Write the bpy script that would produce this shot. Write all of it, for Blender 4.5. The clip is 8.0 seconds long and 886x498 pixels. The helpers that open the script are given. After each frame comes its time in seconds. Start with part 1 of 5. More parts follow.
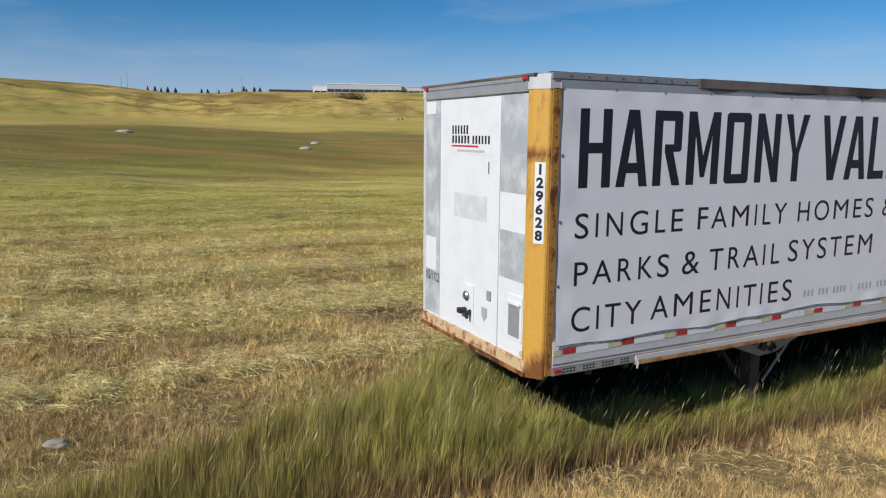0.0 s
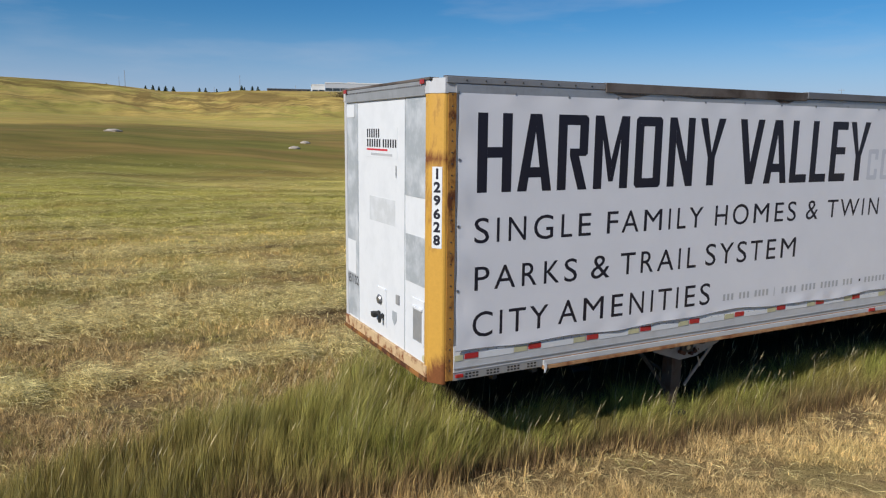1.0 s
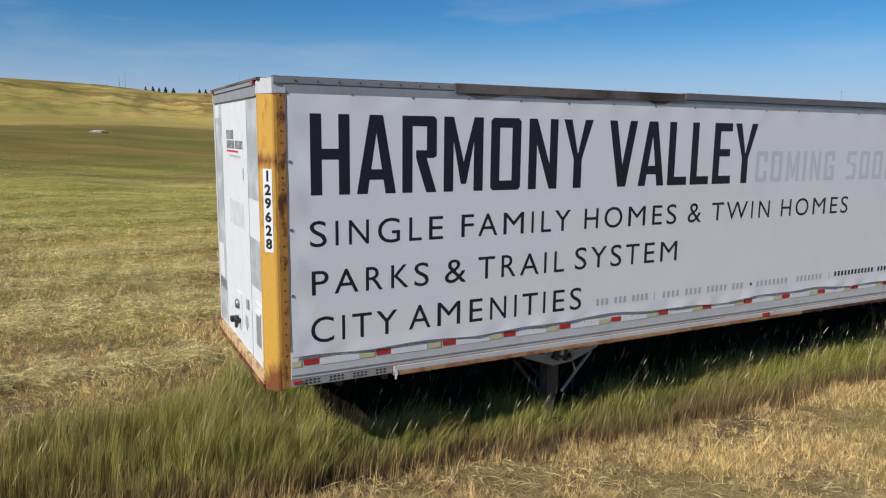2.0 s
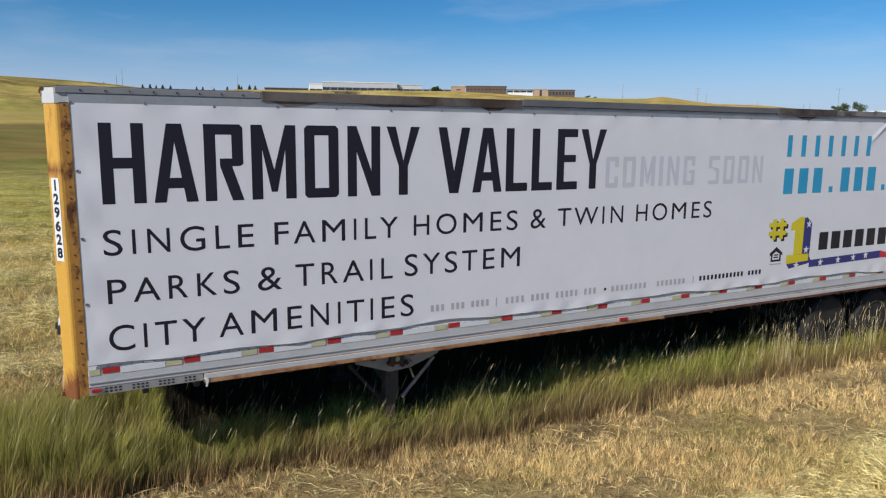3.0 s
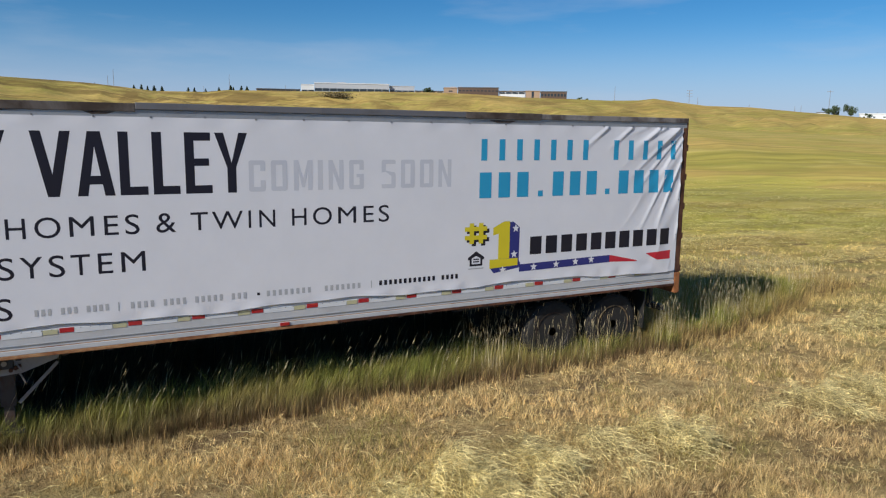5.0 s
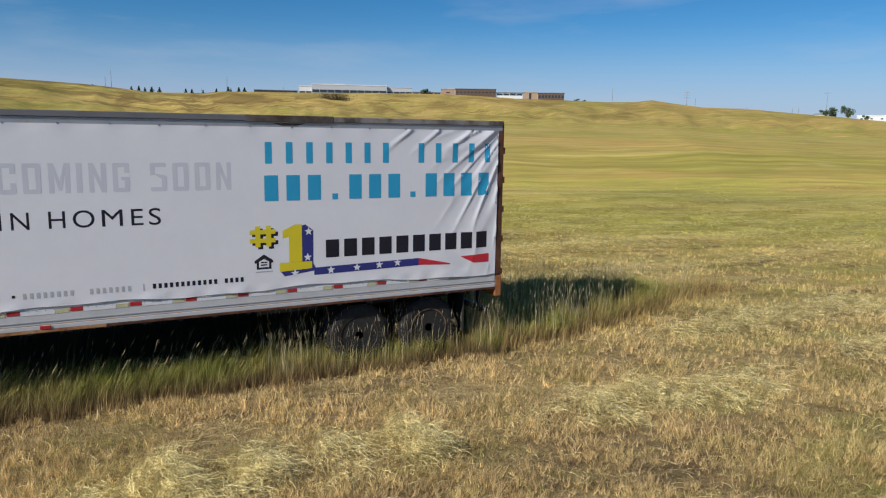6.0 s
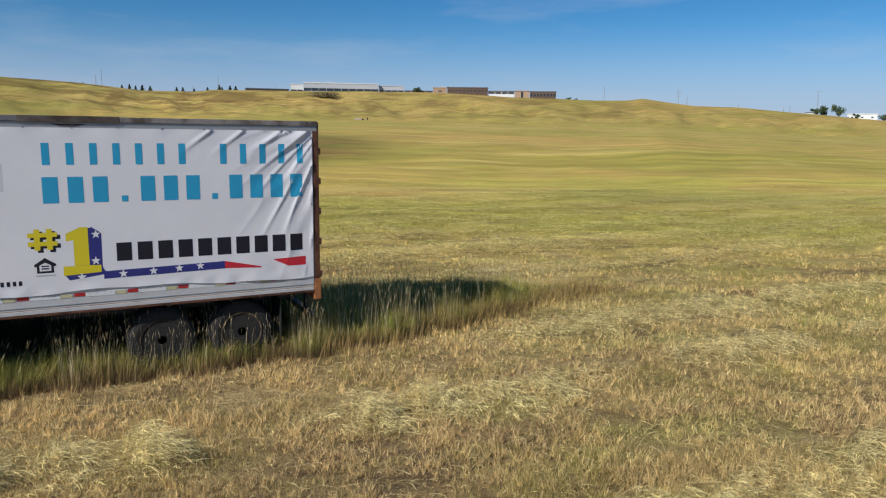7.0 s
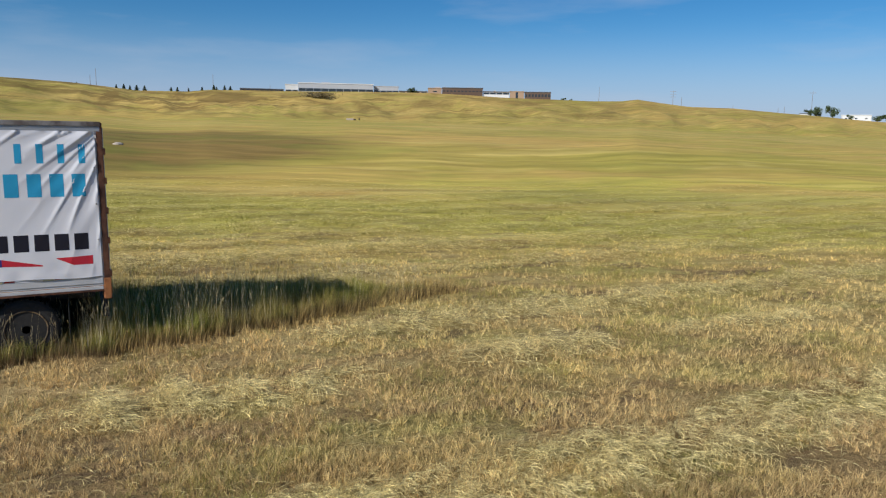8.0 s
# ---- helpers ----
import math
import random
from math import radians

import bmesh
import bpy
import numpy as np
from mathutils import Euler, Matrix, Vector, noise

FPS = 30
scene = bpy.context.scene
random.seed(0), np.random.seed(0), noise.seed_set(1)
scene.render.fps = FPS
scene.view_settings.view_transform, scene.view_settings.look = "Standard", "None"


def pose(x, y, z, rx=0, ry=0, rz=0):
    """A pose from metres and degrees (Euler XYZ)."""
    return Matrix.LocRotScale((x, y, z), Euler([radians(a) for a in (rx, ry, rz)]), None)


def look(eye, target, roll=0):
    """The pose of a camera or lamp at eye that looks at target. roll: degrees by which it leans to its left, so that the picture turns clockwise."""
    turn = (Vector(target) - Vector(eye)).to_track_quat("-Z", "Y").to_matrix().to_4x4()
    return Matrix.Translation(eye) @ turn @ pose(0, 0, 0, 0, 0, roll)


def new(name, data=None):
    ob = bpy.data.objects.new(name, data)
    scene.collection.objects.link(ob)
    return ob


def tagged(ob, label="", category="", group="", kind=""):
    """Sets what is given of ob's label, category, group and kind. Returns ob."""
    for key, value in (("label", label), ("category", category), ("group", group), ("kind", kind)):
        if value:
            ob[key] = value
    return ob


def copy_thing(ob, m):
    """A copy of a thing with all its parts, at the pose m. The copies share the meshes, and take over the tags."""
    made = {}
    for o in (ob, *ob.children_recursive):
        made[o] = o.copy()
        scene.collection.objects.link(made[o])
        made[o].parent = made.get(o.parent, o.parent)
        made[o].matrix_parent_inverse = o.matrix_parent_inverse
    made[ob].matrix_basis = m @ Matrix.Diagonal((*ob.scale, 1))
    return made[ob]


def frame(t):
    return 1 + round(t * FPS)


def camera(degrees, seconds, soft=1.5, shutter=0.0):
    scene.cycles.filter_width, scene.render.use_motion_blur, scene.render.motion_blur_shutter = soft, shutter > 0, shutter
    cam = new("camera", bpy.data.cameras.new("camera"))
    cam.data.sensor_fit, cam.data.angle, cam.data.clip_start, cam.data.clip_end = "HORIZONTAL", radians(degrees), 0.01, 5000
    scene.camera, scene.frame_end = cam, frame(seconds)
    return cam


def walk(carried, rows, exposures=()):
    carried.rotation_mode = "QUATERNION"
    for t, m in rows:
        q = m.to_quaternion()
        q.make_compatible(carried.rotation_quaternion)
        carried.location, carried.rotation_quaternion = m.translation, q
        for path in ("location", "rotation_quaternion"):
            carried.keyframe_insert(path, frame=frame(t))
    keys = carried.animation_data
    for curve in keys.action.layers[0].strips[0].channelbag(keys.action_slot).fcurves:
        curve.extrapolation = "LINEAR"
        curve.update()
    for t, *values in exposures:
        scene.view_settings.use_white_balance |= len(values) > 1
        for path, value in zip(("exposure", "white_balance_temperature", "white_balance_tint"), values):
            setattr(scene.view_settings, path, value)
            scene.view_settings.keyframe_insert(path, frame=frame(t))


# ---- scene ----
cam = camera(63.2, 8.0, soft=1.2)
PATH = [
    (0, (-3.786, -5.48, 3.352), (-2.887, -3.722, 3.036), 0.5),
    (0.5, (-3.431, -5.676, 3.325), (-2.531, -3.917, 3.009), 0.5),
    (1, (-2.933, -5.886, 3.406), (-2.032, -4.129, 3.088), 0.6),
    (1.5, (-2.192, -6.153, 3.408), (-1.29, -4.396, 3.091), 0.6),
    (1.7, (-1.932, -6.259, 3.407), (-1.034, -4.5, 3.094), 0.6),
    (2.8, (-0.104, -7.128, 3.531), (0.791, -5.368, 3.21), 0.7),
    (3, (0.224, -7.312, 3.546), (1.119, -5.553, 3.225), 0.6),
    (3.5, (1.066, -7.753, 3.532), (1.959, -5.992, 3.217), 0.6),
    (4, (1.962, -8.235, 3.543), (2.852, -6.472, 3.23), 0.5),
    (4.5, (3.063, -8.69, 3.6), (3.962, -6.933, 3.281), 0.7),
    (4.7, (3.5, -8.896, 3.608), (4.4, -7.139, 3.29), 0.7),
    (5.8, (6.633, -10.446, 3.688), (7.533, -8.688, 3.372), 1.0),
    (6, (7.152, -10.693, 3.692), (8.048, -8.933, 3.378), 0.8),
    (6.5, (8.566, -11.177, 3.725), (9.47, -9.421, 3.408), 0.7),
    (7, (10.005, -11.877, 3.766), (10.91, -10.122, 3.448), 0.8),
    (7.5, (11.558, -12.711, 3.775), (12.464, -10.956, 3.459), 1.0),
    (8, (13.235, -13.629, 3.824), (14.141, -11.874, 3.507), 0.9),
]
walk(cam, [(t, look(eye, target, roll)) for t, eye, target, roll in PATH],
     exposures=[(0, -0.08), (1.5, -0.06), (2.9, 0.08), (4.0, 0.1), (4.6, 0.05), (6.0, -0.06), (8.0, -0.06)])

# ---- world and sun ----
SUN_TO = Vector((-1.42, -0.46, 1.0)).normalized()
world = bpy.data.worlds.new("sky")
scene.world = world
world.use_nodes = True
wt = world.node_tree
sky = wt.nodes.new("ShaderNodeTexSky")
sky.sky_type = "NISHITA"
sky.sun_disc = False
sky.sun_elevation = math.asin(SUN_TO.z)
sky.sun_rotation = math.atan2(SUN_TO.x, SUN_TO.y)
sky.altitude = 1800
sky.air_density = 1.0
sky.dust_density = 0.25
sky.ozone_density = 4.0
# thin cirrus, stretched along the horizon
geo = wt.nodes.new("ShaderNodeTexCoord")
mp = wt.nodes.new("ShaderNodeMapping")
mp.inputs["Scale"].default_value = (1.2, 1.2, 7.0)
mp.inputs["Rotation"].default_value = (0.05, 0.12, 0.3)
cn = wt.nodes.new("ShaderNodeTexNoise")
cn.inputs["Scale"].default_value = 2.2
cn.inputs["Detail"].default_value = 7
cn.inputs["Roughness"].default_value = 0.55
cr = wt.nodes.new("ShaderNodeMapRange")
cr.inputs["From Min"].default_value = 0.50
cr.inputs["From Max"].default_value = 0.80
cr.inputs["To Max"].default_value = 0.40
mixc = wt.nodes.new("ShaderNodeMix")
mixc.data_type = "RGBA"
mixc.inputs["B"].default_value = (6.0, 6.6, 7.8, 1)
wt.links.new(geo.outputs["Generated"], mp.inputs["Vector"])
wt.links.new(mp.outputs["Vector"], cn.inputs["Vector"])
wt.links.new(cn.outputs["Fac"], cr.inputs["Value"])
wt.links.new(cr.outputs["Result"], mixc.inputs["Factor"])
rich = wt.nodes.new("ShaderNodeHueSaturation")
rich.inputs["Saturation"].default_value = 1.34
wt.links.new(sky.outputs["Color"], rich.inputs["Color"])
# lavender haze low over the horizon
sep = wt.nodes.new("ShaderNodeSeparateXYZ")
low = wt.nodes.new("ShaderNodeMapRange")
low.interpolation_type = "SMOOTHSTEP"
for key, value in (("From Min", 0.15), ("From Max", 0.0), ("To Min", 0.0), ("To Max", 0.8)):
    low.inputs[key].default_value = value
hz = wt.nodes.new("ShaderNodeMix")
hz.data_type = "RGBA"
hz.inputs["B"].default_value = (4.05, 5.0, 7.6, 1)
wt.links.new(geo.outputs["Generated"], sep.inputs["Vector"])
wt.links.new(sep.outputs["Z"], low.inputs["Value"])
wt.links.new(low.outputs["Result"], hz.inputs["Factor"])
wt.links.new(rich.outputs["Color"], hz.inputs["A"])
wt.links.new(hz.outputs["Result"], mixc.inputs["A"])
wt.links.new(mixc.outputs["Result"], wt.nodes["Background"].inputs["Color"])
wt.nodes["Background"].inputs["Strength"].default_value = 0.088

sun = new("sun", bpy.data.lights.new("sun", "SUN"))
sun.data.energy = 5.2
sun.data.angle = radians(0.55)
sun.data.color = (1.0, 0.955, 0.88)
sun.matrix_world = look(SUN_TO * 60, (0, 0, 0))
scene.view_settings.exposure = 0.0


# ---- materials ----
class Nodes:
    """A short way to write a node tree."""

    def __init__(self, name, rough=0.6, metal=0.0, spec=0.5):
        self.m = bpy.data.materials.new(name)
        self.m.use_nodes = True
        self.t = self.m.node_tree
        self.b = self.t.nodes["Principled BSDF"]
        self.b.inputs["Roughness"].default_value = rough
        self.b.inputs["Metallic"].default_value = metal
        self.b.inputs["Specular IOR Level"].default_value = spec

    def put(self, socket, v):
        if isinstance(v, bpy.types.NodeSocket):
            self.t.links.new(v, socket)
        elif isinstance(v, (tuple, list)) and len(v) == 3 and socket.type == "RGBA":
            socket.default_value = (*v, 1)
        else:
            socket.default_value = v

    def pos(self, scale=(1, 1, 1), rz=0.0):
        g = self.t.nodes.new("ShaderNodeNewGeometry")
        out = g.outputs["Position"]
        for key, value in (("Rotation", (0, 0, radians(rz))), ("Scale", scale)):
            m = self.t.nodes.new("ShaderNodeMapping")
            m.inputs[key].default_value = value
            self.t.links.new(out, m.inputs["Vector"])
            out = m.outputs["Vector"]
        return out

    def height(self):
        g = self.t.nodes.new("ShaderNodeNewGeometry")
        s = self.t.nodes.new("ShaderNodeSeparateXYZ")
        self.t.links.new(g.outputs["Position"], s.inputs["Vector"])
        return s.outputs["Z"]

    def island(self):
        return self.t.nodes.new("ShaderNodeNewGeometry").outputs["Random Per Island"]

    def noise(self, vec, scale, detail=4, rough=0.55, warp=0.0):
        n = self.t.nodes.new("ShaderNodeTexNoise")
        self.put(n.inputs["Vector"], vec)
        n.inputs["Scale"].default_value = scale
        n.inputs["Detail"].default_value = detail
        n.inputs["Roughness"].default_value = rough
        n.inputs["Distortion"].default_value = warp
        return n.outputs["Fac"]

    def span(self, v, a, b, lo=0.0, hi=1.0):
        r = self.t.nodes.new("ShaderNodeMapRange")
        self.put(r.inputs["Value"], v)
        for k, x in (("From Min", a), ("From Max", b), ("To Min", lo), ("To Max", hi)):
            r.inputs[k].default_value = x
        return r.outputs["Result"]

    def mix(self, f, a, b, how="MIX"):
        x = self.t.nodes.new("ShaderNodeMix")
        x.data_type = "RGBA"
        x.blend_type = how
        self.put(x.inputs["Factor"], f)
        self.put(x.inputs["A"], a)
        self.put(x.inputs["B"], b)
        return x.outputs["Result"]

    def calc(self, op, a, b=0.0):
        x = self.t.nodes.new("ShaderNodeMath")
        x.operation = op
        self.put(x.inputs[0], a)
        self.put(x.inputs[1], b)
        return x.outputs[0]

    def bump(self, h, strength=0.4, dist=0.02):
        x = self.t.nodes.new("ShaderNodeBump")
        x.inputs["Strength"].default_value = strength
        x.inputs["Distance"].default_value = dist
        self.put(x.inputs["Height"], h)
        self.t.links.new(x.outputs["Normal"], self.b.inputs["Normal"])

    def color(self, c):
        self.put(self.b.inputs["Base Color"], c)
        return self

    def rough(self, v):
        self.put(self.b.inputs["Roughness"], v)


def painted(name, c, dirt=(0.25, 0.2, 0.15), amount=0.25, rough=0.45, metal=0.0, scale=3.0, spec=0.5):
    """Paint or sheet with two scales of dirt and a fine relief."""
    n = Nodes(name, rough, metal, spec)
    a = n.noise(n.pos(), scale, 6, 0.6)
    f = n.noise(n.pos((1, 1, 0.35)), scale * 14, 4, 0.6)
    col = n.mix(n.span(a, 0.45, 0.8, 0, amount), c, dirt)
    col = n.mix(n.span(f, 0.55, 0.85, 0, amount * 0.7), col, dirt)
    n.color(col)
    n.rough(n.span(a, 0.3, 0.7, rough - 0.08, rough + 0.12))
    n.bump(f, 0.15, 0.002)
    return n.m


BANDS = ((5, (0.224, 0.154, 0.079)), (9, (0.328, 0.236, 0.114)), (13, (0.449, 0.342, 0.155)), (17, (0.471, 0.387, 0.157)), (21, (0.516, 0.397, 0.156)),
         (25, (0.529, 0.431, 0.145)), (29, (0.427, 0.393, 0.096)), (39, (0.384, 0.347, 0.077)), (46, (0.461, 0.386, 0.114)), (52, (0.409, 0.360, 0.079)),
         (59, (0.380, 0.284, 0.081)), (66, (0.306, 0.257, 0.059)), (77, (0.363, 0.281, 0.077)), (92, (0.451, 0.314, 0.099)), (120, (0.340, 0.274, 0.076)),
         (170, (0.407, 0.317, 0.104)), (290, (0.321, 0.274, 0.067)), (390, (0.330, 0.255, 0.080)), (520, (0.300, 0.215, 0.072)))


def field_color(n):
    """Straw, olive and brown in bands along the mowing, for the soil and what grows on it."""
    g = n.t.nodes.new("ShaderNodeNewGeometry")
    xyz = n.t.nodes.new("ShaderNodeSeparateXYZ")
    n.t.links.new(g.outputs["Position"], xyz.inputs["Vector"])
    d = n.calc("ADD", n.calc("MULTIPLY", xyz.outputs["X"], 0.432), n.calc("MULTIPLY", xyz.outputs["Y"], 0.902))
    d = n.calc("MAXIMUM", n.calc("ADD", d, 6.6), 5.0)
    v = n.calc("LOGARITHM", d, 2.0)
    warp = n.noise(n.pos((0.03, 0.10, 0), 25), 1.0, 3, 0.55, 0.4)
    v = n.calc("ADD", v, n.calc("MULTIPLY", n.calc("SUBTRACT", warp, 0.5), 0.7))
    ramp = n.t.nodes.new("ShaderNodeValToRGB")
    el = ramp.color_ramp.elements
    lo, hi = math.log2(BANDS[0][0]), math.log2(BANDS[-1][0])
    while len(el) < len(BANDS):
        el.new(0.5)
    for e, (m, c) in zip(el, BANDS):
        e.position = (math.log2(m) - lo) / (hi - lo)
        e.color = (*c, 1)
    n.put(ramp.inputs["Fac"], n.span(v, lo, hi))
    c = ramp.outputs["Color"]
    near = n.span(d, 55.0, 22.0)
    past = n.span(d, 18.0, 40.0)
    # broad drifts and thin streaks along the mowing
    drift = n.noise(n.pos((0.045, 0.085, 0), 24), 1.0, 5, 0.6, 0.9)
    streak = n.noise(n.pos((0.05, 0.22, 0), 25), 1.0, 4, 0.6, 0.9)
    broad = n.noise(n.pos((0.012, 0.030, 0), 26), 1.0, 3, 0.55, 0.4)
    c = n.mix(n.calc("MULTIPLY", n.span(drift, 0.52, 0.64, 0.0, 0.6), past), c, (0.28, 0.27, 0.06))
    c = n.mix(n.calc("MULTIPLY", n.span(drift, 0.46, 0.36, 0.0, 0.65), past), c, (0.43, 0.30, 0.095))
    c = n.mix(n.calc("MULTIPLY", n.span(broad, 0.52, 0.60, 0.0, 0.55), past), c, (0.42, 0.28, 0.088))
    c = n.mix(n.calc("MULTIPLY", n.span(broad, 0.46, 0.38, 0.0, 0.5), past), c, (0.29, 0.265, 0.058))
    c = n.mix(n.span(streak, 0.54, 0.68, 0.0, 0.5), c, (0.27, 0.25, 0.06))
    c = n.mix(n.span(streak, 0.46, 0.33, 0.0, 0.5), c, (0.46, 0.375, 0.13))
    # bluffs on the hill: pale worn faces and dark gullies running down
    # shading of the relief is put into these tones too
    hill = n.noise(n.pos((0.034, 0.02, 0), 26), 1.0, 6, 0.62, 0.8)
    ledge = n.noise(n.pos((0.010, 0.075, 0), 26), 1.0, 5, 0.6, 0.8)
    on_hill = n.calc("MULTIPLY", n.span(d, 300.0, 420.0), n.span(xyz.outputs["X"], 330.0, 120.0, 0.45, 1.0))
    c = n.mix(n.calc("MULTIPLY", n.span(hill, 0.48, 0.40, 0.0, 0.75), on_hill), c, (0.17, 0.115, 0.04))
    c = n.mix(n.calc("MULTIPLY", n.span(hill, 0.52, 0.60, 0.0, 0.75), on_hill), c, (0.46, 0.34, 0.115))
    c = n.mix(n.calc("MULTIPLY", n.span(ledge, 0.46, 0.40, 0.0, 0.75), on_hill), c, (0.16, 0.11, 0.038))
    # dark unmown slope behind the trailer
    wide = n.calc("ADD", n.calc("POWER", n.calc("DIVIDE", n.calc("SUBTRACT", xyz.outputs["X"], 5.0), 40.0), 2.0),
                  n.calc("POWER", n.calc("DIVIDE", n.calc("SUBTRACT", xyz.outputs["Y"], 72.0), 29.0), 2.0))
    wide = n.calc("ADD", wide, n.calc("MULTIPLY", n.calc("SUBTRACT", drift, 0.5), 1.6))
    c = n.mix(n.span(wide, 1.35, 0.6, 0.0, 0.88), c, n.mix(n.span(n.calc("ADD", n.calc("MULTIPLY", streak, 0.5), n.calc("MULTIPLY", drift, 0.5)), 0.44, 0.56), (0.19, 0.13, 0.045), (0.135, 0.125, 0.034)))
    ripple = n.noise(n.pos((0.05, 0.42, 0), 25), 1.0, 4, 0.6, 0.4)
    c = n.mix(past, c, n.mix(1.0, c, n.mix(n.span(ripple, 0.36, 0.64), (0.82, 0.83, 0.82), (1.18, 1.16, 1.14)), "MULTIPLY"))
    # greener and duller behind the trailer's front end
    c = n.mix(n.calc("MULTIPLY", n.span(xyz.outputs["X"], 28.0, -4.0, 0.0, 1.0), past), c, n.mix(1.0, c, (0.80, 0.82, 0.80), "MULTIPLY"))
    # close by: drifts, spots and grain
    mid = n.noise(n.pos((0.30, 0.75, 0.0), 14), 1.0, 6, 0.66, 0.5)
    spot = n.noise(n.pos((0.35, 0.8, 0.0), 14), 1.0, 4, 0.6, 0.6)
    fine = n.noise(n.pos((1, 1, 0.0)), 3.1, 5, 0.68)
    c = n.mix(n.calc("MULTIPLY", n.span(mid, 0.53, 0.66, 0.0, 0.6), near), c, (0.54, 0.44, 0.215))
    c = n.mix(n.calc("MULTIPLY", n.span(mid, 0.47, 0.37, 0.0, 0.7), near), c, (0.25, 0.165, 0.088))
    c = n.mix(n.calc("MULTIPLY", n.span(spot, 0.52, 0.64, 0.0, 0.65), near), c, (0.39, 0.37, 0.13))
    c = n.mix(n.calc("MULTIPLY", n.span(fine, 0.54, 0.74, 0.0, 0.4), near), c, (0.43, 0.37, 0.17))
    c = n.mix(n.calc("MULTIPLY", n.span(fine, 0.44, 0.28, 0.0, 0.45), near), c, (0.20, 0.135, 0.075))
    # bleached straw along the trailer
    pale = n.calc("MINIMUM", n.span(n.calc("ADD", xyz.outputs["Y"], n.calc("MULTIPLY", n.calc("SUBTRACT", mid, 0.5), 5.0)), -5.5, -2.6), n.span(xyz.outputs["Y"], 1.4, 0.2))
    pale = n.calc("MULTIPLY", pale, n.calc("MINIMUM", n.span(xyz.outputs["X"], -2.5, 0.5), n.span(xyz.outputs["X"], 19.0, 13.0)))
    c = n.mix(n.calc("MULTIPLY", pale, 0.6), c, n.mix(n.span(fine, 0.35, 0.6), (0.38, 0.28, 0.14), (0.56, 0.445, 0.23)))
    # thick and thin growth
    thick = n.noise(n.pos((0.22, 0.75, 0.0), 22), 1.0, 5, 0.65, 0.5)
    c = n.mix(n.span(near, 0.0, 1.0, 0.35, 1.0), c, n.mix(1.0, c, n.mix(n.span(thick, 0.34, 0.66), (0.78, 0.75, 0.72), (1.34, 1.34, 1.32)), "MULTIPLY"))
    return c, fine, near, d


def ground_material():
    n = Nodes("dry_soil_and_thatch", 0.95, 0, 0.1)
    c, fine, near, d = field_color(n)
    grit = n.noise(n.pos((1, 1, 0.3)), 11, 6, 0.72)
    tuft = n.noise(n.pos((0.8, 1.4, 0.3), 25), 2.6, 5, 0.7)
    c = n.mix(1.0, c, n.mix(near, (1.16, 1.15, 1.12), (1.0, 0.97, 0.93)), "MULTIPLY")
    c = n.mix(n.calc("MULTIPLY", n.span(tuft, 0.56, 0.40, 0, 0.4), near), c, n.mix(1.0, c, (0.5, 0.47, 0.42), "MULTIPLY"))
    c = n.mix(n.calc("MULTIPLY", n.span(grit, 0.50, 0.34, 0, 0.5), near), c, (0.13, 0.095, 0.045))
    # bare soil where the rake went
    soil = n.noise(n.pos((0.28, 1.0, 0.0), 4), 1.0, 6, 0.66, 0.6)
    c = n.mix(n.calc("MULTIPLY", n.span(soil, 0.56, 0.63, 0, 0.65), near), c, (0.16, 0.108, 0.065))
    # shade under the trailer put into the soil colour of the uncut strip, near black
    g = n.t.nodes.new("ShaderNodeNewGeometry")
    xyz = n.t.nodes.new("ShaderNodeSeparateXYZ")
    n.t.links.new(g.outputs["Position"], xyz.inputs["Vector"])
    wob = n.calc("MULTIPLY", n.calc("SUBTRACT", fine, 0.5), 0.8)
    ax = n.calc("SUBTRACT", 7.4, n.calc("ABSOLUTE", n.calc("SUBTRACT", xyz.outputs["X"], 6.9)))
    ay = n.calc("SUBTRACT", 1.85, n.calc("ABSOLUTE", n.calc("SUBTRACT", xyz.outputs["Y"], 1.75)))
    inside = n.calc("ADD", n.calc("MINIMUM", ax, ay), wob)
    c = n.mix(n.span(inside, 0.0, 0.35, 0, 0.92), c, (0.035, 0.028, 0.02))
    # dark brown soil where the strip runs on past the trailer's front
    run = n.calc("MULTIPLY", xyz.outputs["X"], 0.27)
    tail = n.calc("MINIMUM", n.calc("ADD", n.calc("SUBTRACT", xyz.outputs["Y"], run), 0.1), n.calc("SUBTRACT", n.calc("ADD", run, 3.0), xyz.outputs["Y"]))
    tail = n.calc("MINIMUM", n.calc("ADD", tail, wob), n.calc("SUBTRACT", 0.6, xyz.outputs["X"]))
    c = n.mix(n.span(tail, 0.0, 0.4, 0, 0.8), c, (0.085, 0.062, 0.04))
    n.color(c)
    n.bump(n.calc("MULTIPLY", n.calc("ADD", grit, n.calc("MULTIPLY", tuft, 1.5)), n.span(d, 34.0, 12.0, 0.08, 1.0)), 0.9, 0.14)
    return n.m


